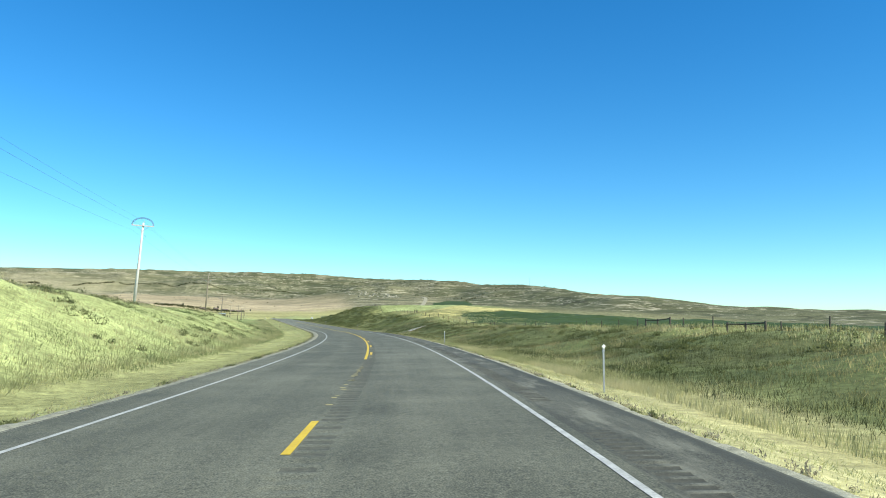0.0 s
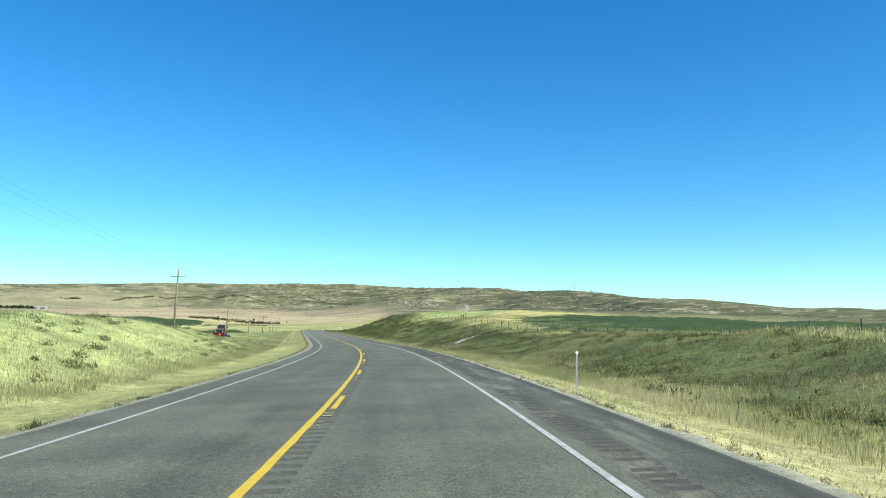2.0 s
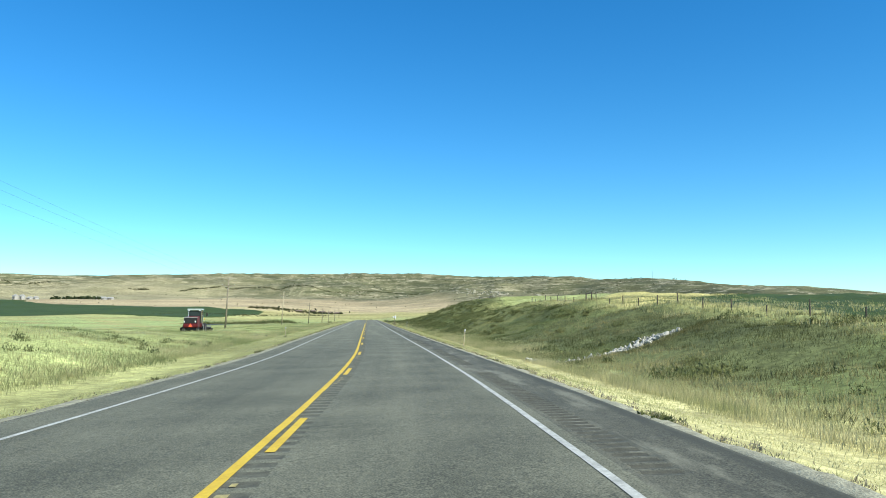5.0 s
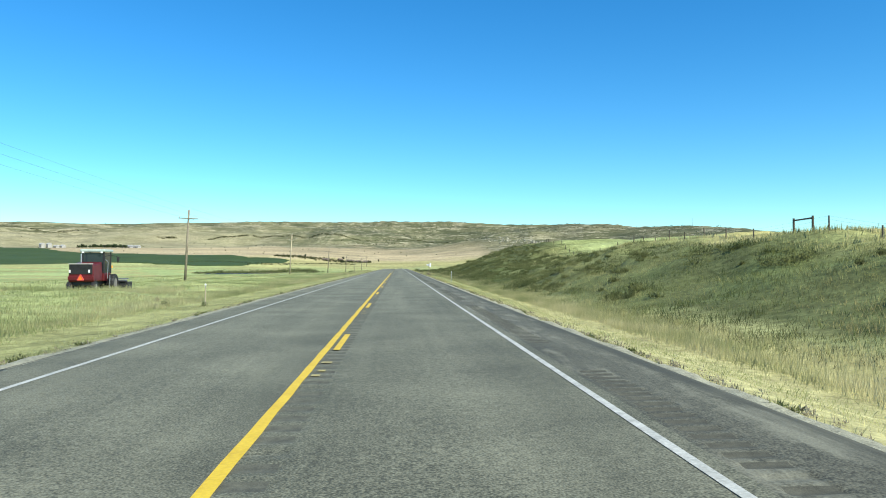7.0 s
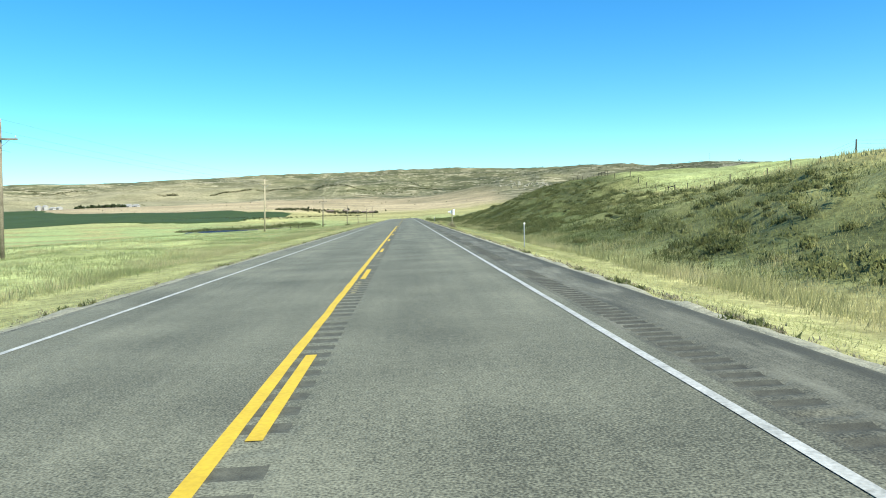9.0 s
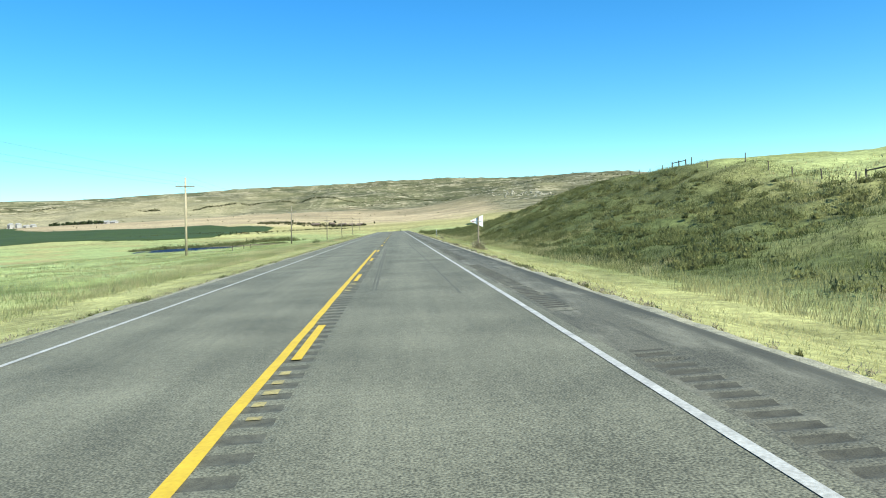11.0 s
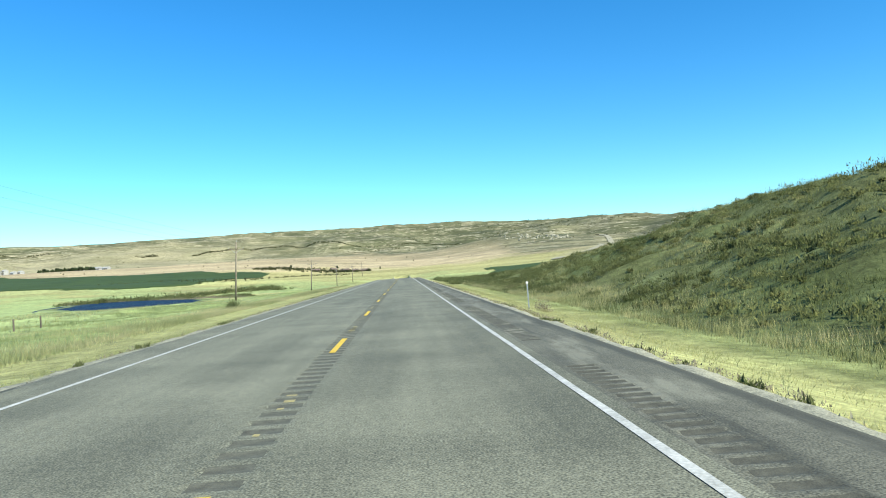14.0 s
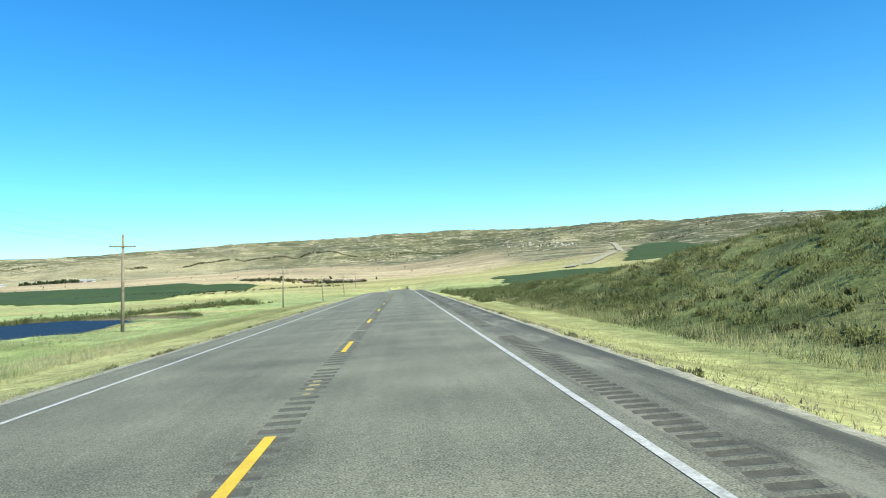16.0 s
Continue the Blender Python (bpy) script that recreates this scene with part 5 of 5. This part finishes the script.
def leafy(name, lat, u, size, leaves, mat, label, squash=0.75, blade=0.0):
    """Rounded, uneven shrubs made of many small leaves."""
    n = len(lat)
    x, y, _ = place(lat, u)
    z = ground_z(x, y, lat, u)
    s = np.repeat(size, leaves)
    d = grng.normal(0, 1, (n * leaves, 3))
    d /= np.linalg.norm(d, axis=1)[:, None]
    r = s * grng.uniform(0.25 if blade else 0.15, 1.0, n * leaves) ** 0.6 * (1 + 0.3 * np.sin(3 * np.arctan2(d[:, 1], d[:, 0]) + np.repeat(grng.uniform(0, 6, n), leaves)))
    c = np.stack([np.repeat(x, leaves), np.repeat(y, leaves), np.repeat(z, leaves)], -1)
    p = c + d * r[:, None] * np.array([1, 1, squash])
    p[:, 2] = np.maximum(p[:, 2], c[:, 2] - 0.05) + s * 0.12
    a = grng.normal(0, 1, (n * leaves, 3)) * (0.05 * s)[:, None]
    b = grng.normal(0, 1, (n * leaves, 3)) * (0.06 * s)[:, None] + np.array([0, 0, 1.0]) * (grng.uniform(0.05, 0.17, n * leaves) * s)[:, None]
    if blade:
        k = (blade / (0.1 * s))[:, None] * grng.uniform(0.6, 1.4, (n * leaves, 1))
        a, b = a * k, b * k
    v = np.stack([p - a * 0.5, p + a * 0.5, p + b], 1).reshape(-1, 3)
    return tagged(arrays(name, v, np.arange(len(v)).reshape(-1, 3), mat), label, "shrub", kind="stuff")


lat, u = scatter(9000, 13.5, 46, -20, 380)
dens = 0.5 * wave(u, lat, 97, 26) + 0.85 * wave(u, lat, 98, 9) + 0.5 * wave(u, lat, 96, 4) + 1.15 * smooth01(20, 80, u) + 0.4 * smooth01(115, 145, u) - 1.05
keep = (dens > grng.uniform(-0.2, 0.6, len(lat))) & (lat < right_line(u) - 4.5)
lat, u = lat[keep], u[keep]
size = (0.3 + 1.0 * grng.random_sample(len(lat)) ** 1.8) * (0.85 + 0.3 * wave(u, lat, 99, 11))
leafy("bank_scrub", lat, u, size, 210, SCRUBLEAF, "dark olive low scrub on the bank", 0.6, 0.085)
lat, u = scatter(1500, 11.5, 30, -125, 20)
keep = wave(u, lat, 83, 14) + 0.6 * wave(u, lat, 84, 5) > 0.35
lat, u = lat[keep], u[keep]
leafy("bank_scrub", lat, u, grng.uniform(0.25, 0.6, len(lat)), 150, SCRUBLEAF, "low olive weeds among the bank grass", 0.7, 0.06)
leafy("meadow_weeds", -lat[::2], u[::2] + 3.0, grng.uniform(0.25, 0.6, len(lat[::2])), 150, LEAF, "green weeds in the meadow grass", 0.6, 0.06)
across = np.random.RandomState(4)
t = across.random_sample(700)
gx, gy = 10.4 + 14.5 * t + across.normal(0, 0.25, 700) + 0.75, 3.0 + 7.1 * t - 1.5 + across.normal(0, 0.3, 700)
glat, gu = road_coords(gx, gy)
blades("gully_grass", glat, gu, 12, across.uniform(0.1, 0.2, 700), 0.009, 0.22, GRASS_BANK, "tall grass along the edge of the stony gully")
lat, u = scatter(170, 9.5, 24, 285, 372, 1.3)
leafy("foot_scrub", lat, u, grng.uniform(0.4, 1.1, len(lat)), 150, LEAF, "rounded dark bushes at the foot of the bank", 0.8, 0.12)
lat, u = scatter(4200, 5.45, 5.85, -160, 280)
keep = wave(u, 0 * u, 87, 4) + 0.7 * wave(u, 0 * u, 88, 1.3) > 0.75
lat, u = lat[keep], u[keep]
leafy("verge_weeds", np.where(grng.random_sample(len(lat)) < 0.45, -lat + 0.3, lat), u, grng.uniform(0.05, 0.15, len(lat)), 70, SCRUBLEAF, "dark weeds at the gravel edge", 0.55, 0.035)
lat, u = scatter(3000, 5.5, 5.9, -160, 280)
leafy("dead_weeds", np.where(grng.random_sample(len(lat)) < 0.3, -lat + 0.3, lat), u, grng.uniform(0.05, 0.14, len(lat)), 50, DEADWEED, "dead brown weeds at the gravel edge", 0.8, 0.022)
for lat_, u_, sz, m in ((7.36, 150.9, 0.52, DEADWEED), (7.6, 151.0, 0.54, DEADWEED), (7.5, 150.8, 0.4, LEAF), (5.75, 153.1, 0.12, DEADWEED), (6.2, 152.3, 0.12, DEADWEED), (7.7, 198.3, 0.36, DEADWEED), (-10.8, 43, 0.26, LEAF), (-12.5, 47, 0.2, DEADWEED), (-8.6, 42.4, 0.2, LEAF), (-12.6, 228.5, 0.55, LEAF), (-13.4, 230, 0.45, LEAF)):
    leafy("roadside_bush", np.array([lat_] * 5) + grng.normal(0, 0.2 * sz, 5), np.array([u_] * 5) + grng.normal(0, 0.2 * sz, 5), sz * grng.uniform(0.7, 1.1, 5), int(80 + 850 * sz), m, "scrubby dry bush at a roadside post", 1.3, min(0.04, 0.09 * sz))
sx, sy = np.random.RandomState(14).uniform(-31, -17, 1500), np.random.RandomState(15).uniform(59, 71, 1500)
keep = ~((np.abs(sx + 24.8) < 2.0) & (np.abs(sy - 68.3) < 3.6))
blades("uncut_hay", sx[keep], sy[keep], 9, 0.5 * grng.uniform(0.6, 1.3, keep.sum()), 0.009, 0.25, GRASS_GREEN, "tall uncut hay round the mower")
# a dead branch lying across the edge of the gravel
def dead_branch(a, b):
    (x0, y0, z0), (x1, y1, z1) = ((float(q) for q in place(lat, u)) for lat, u in (a, b))
    r = random.Random(3)
    z0, z1 = float(ground_z(x0, y0)) + 0.05, float(ground_z(x1, y1)) + 0.05
    bm = tube(bmesh.new(), [(x0 + (x1 - x0) * t + r.uniform(-0.06, 0.06), y0 + (y1 - y0) * t, z0 + (z1 - z0) * t + r.uniform(-0.02, 0.05)) for t in (0, 0.25, 0.5, 0.75, 1)], 0.03, 6)
    for k in range(16):
        t = r.uniform(0.05, 0.95)
        p = Vector((x0 + (x1 - x0) * t, y0 + (y1 - y0) * t, z0 + (z1 - z0) * t))
        rod(bm, p, p + Vector((r.uniform(-0.22, 0.22), r.uniform(-0.22, 0.22), r.uniform(0.0, 0.12))), 0.012, 0.004, 5)
    return tagged(mesh_object("dead_branch", bm, DARKWOOD), "dark dead branch lying on the gravel and mown grass", "branch")


dead_branch((5.42, 153.5), (6.15, 152.4))
# reeds and brush round the pond, hedge lines in the valley
SHORE = np.array([(-106, 402), (-92, 403), (-73, 390), (-56, 370), (-44, 360), (-36, 345)], float)


def along_shore(n, back, spread):
    t = grng.uniform(0, len(SHORE) - 1, n)
    k = np.arange(len(SHORE))
    d = back + np.abs(grng.normal(0, spread, n))
    return np.interp(t, k, SHORE[:, 0]) - 0.2 * d + grng.normal(0, 1.0, n), np.interp(t, k, SHORE[:, 1]) + d


px, py = along_shore(700, 0.5, 1.2)
leafy("pond_reeds", px, py, grng.uniform(0.25, 0.6, len(px)), 34, DEADWEED, "pale brown reeds on the far shore of the pond", 0.9, 0.1)
px, py = along_shore(900, 4, 6)
leafy("pond_brush", px, py, grng.uniform(0.5, 1.2, len(px)), 90, LEAF, "olive brush along the far bank of the pond", 0.7, 0.13)
t = grng.random_sample(420)
leafy("bank_brush", -98 + 46 * t + grng.normal(0, 3, 420), 396 + 90 * t + grng.normal(0, 4, 420), grng.uniform(0.7, 2.0, 420), 44, LEAF, "olive brush along the creek beyond the pond", 0.8, 0.3)
t = grng.random_sample(260)
leafy("creek_brush", -190 + 150 * t, 640 + 40 * np.sin(t * 9) + 60 * t + grng.normal(0, 12, 260), grng.uniform(0.5, 1.4, 260), 16, FARLEAF, "dark brush along a creek in the valley", 0.7, 0.4)

# brush lines on the far plain and brush on the bluffs
def brush_line(points, n, size):
    a = np.array(points, float)
    t = grng.uniform(0, len(a) - 1, n)
    k = np.arange(len(a))
    leafy("plain_brush", np.interp(t, k, a[:, 0]), np.interp(t, k, a[:, 1]) + grng.normal(0, 1.5, n), size * grng.uniform(0.6, 1.1, n), 14, FARLEAF, "thin dark brush line along the foot of the bluffs", 0.7, 0.8)


brush_line([(-1000, 1650), (-900, 1668), (-797, 1675), (-706, 1690)], 420, 0.8)
brush_line([(-526, 1652), (-482, 1653)], 110, 0.9)
brush_line([(-418, 1660), (-380, 1676), (-336, 1693)], 220, 0.9)
brush_line([(-325, 1694), (-218, 1671), (-107, 1629), (2, 1622), (121, 1691)], 620, 0.7)
t = grng.random_sample(500)
leafy("ranch_brush", -150 + 120 * t, 925 - 55 * t + grng.normal(0, 9, 500), grng.uniform(0.8, 2.0, 500), 14, FARLEAF, "dark brush round the ranch in the valley", 0.8, 0.7)
bx, by = grng.uniform(-1100, 900, 9000), grng.uniform(1200, 2000, 9000)
br_, ba = np.hypot(bx, by + 157), np.degrees(np.arctan2(bx, by + 157))
keep = (br_ * knots(ba, (-180, 1), (3, 1), (10, 1.04), (18, 1.24), (28, 1.75), (180, 2.0)) > 1680) & (wave(bx, by, 71, 130) + 0.6 * wave(bx, by, 72, 40) > 0.35 + 0.9 * (1 - smooth01(-12, 2, ba)))
leafy("bluff_brush", bx[keep], by[keep], grng.uniform(1.0, 3.0, keep.sum()), 10, FARLEAF, "dark brush in the folds of the bluffs", 0.6, 1.1)

# single bushes dotted over the straw plain
bx, by = grng.uniform(-700, 330, 55), grng.uniform(1020, 1480, 55)
leafy("plain_bushes", bx, by, grng.uniform(0.6, 1.3, 55), 12, FARLEAF, "single dark bushes dotted over the straw plain", 0.8, 0.8)
# hedge along the far side of the round crop field
an = grng.uniform(1.6, 2.42, 300)
leafy("field_hedge", 118 + 86 * np.cos(an) + grng.normal(0, 1.2, 300), 10 + 86 * np.sin(an) + grng.normal(0, 1.2, 300), grng.uniform(0.12, 0.26, 300), 60, LEAF, "dark olive hedge along the edge of the crop", 0.9, 0.07)

# rock outcrop on the far knoll
side_ = grng.random_sample(260) < 0.5
ox, oy = np.where(side_, 191, 234) + grng.normal(0, 13, 260), np.where(side_, 1318, 1285) + grng.normal(0, 34, 260)
oz = ground_z(ox, oy)
far_kinds = [rock_mesh(40 + k, FARSTONE) for k in range(4)]
for k in range(110):
    s = float(grng.uniform(1.2, 6.5))
    ob = new("outcrop_boulder", far_kinds[k % 4])
    ob.matrix_basis = pose(float(ox[k]), float(oy[k]), float(oz[k]) - 0.05 * s, *(float(q) for q in grng.uniform(0, 360, 3))) @ Matrix.Diagonal((s * 1.3, s, s * 0.8, 1))
    tagged(ob, "pale weathered boulder on a rocky knoll", "boulder", "rock outcrop")
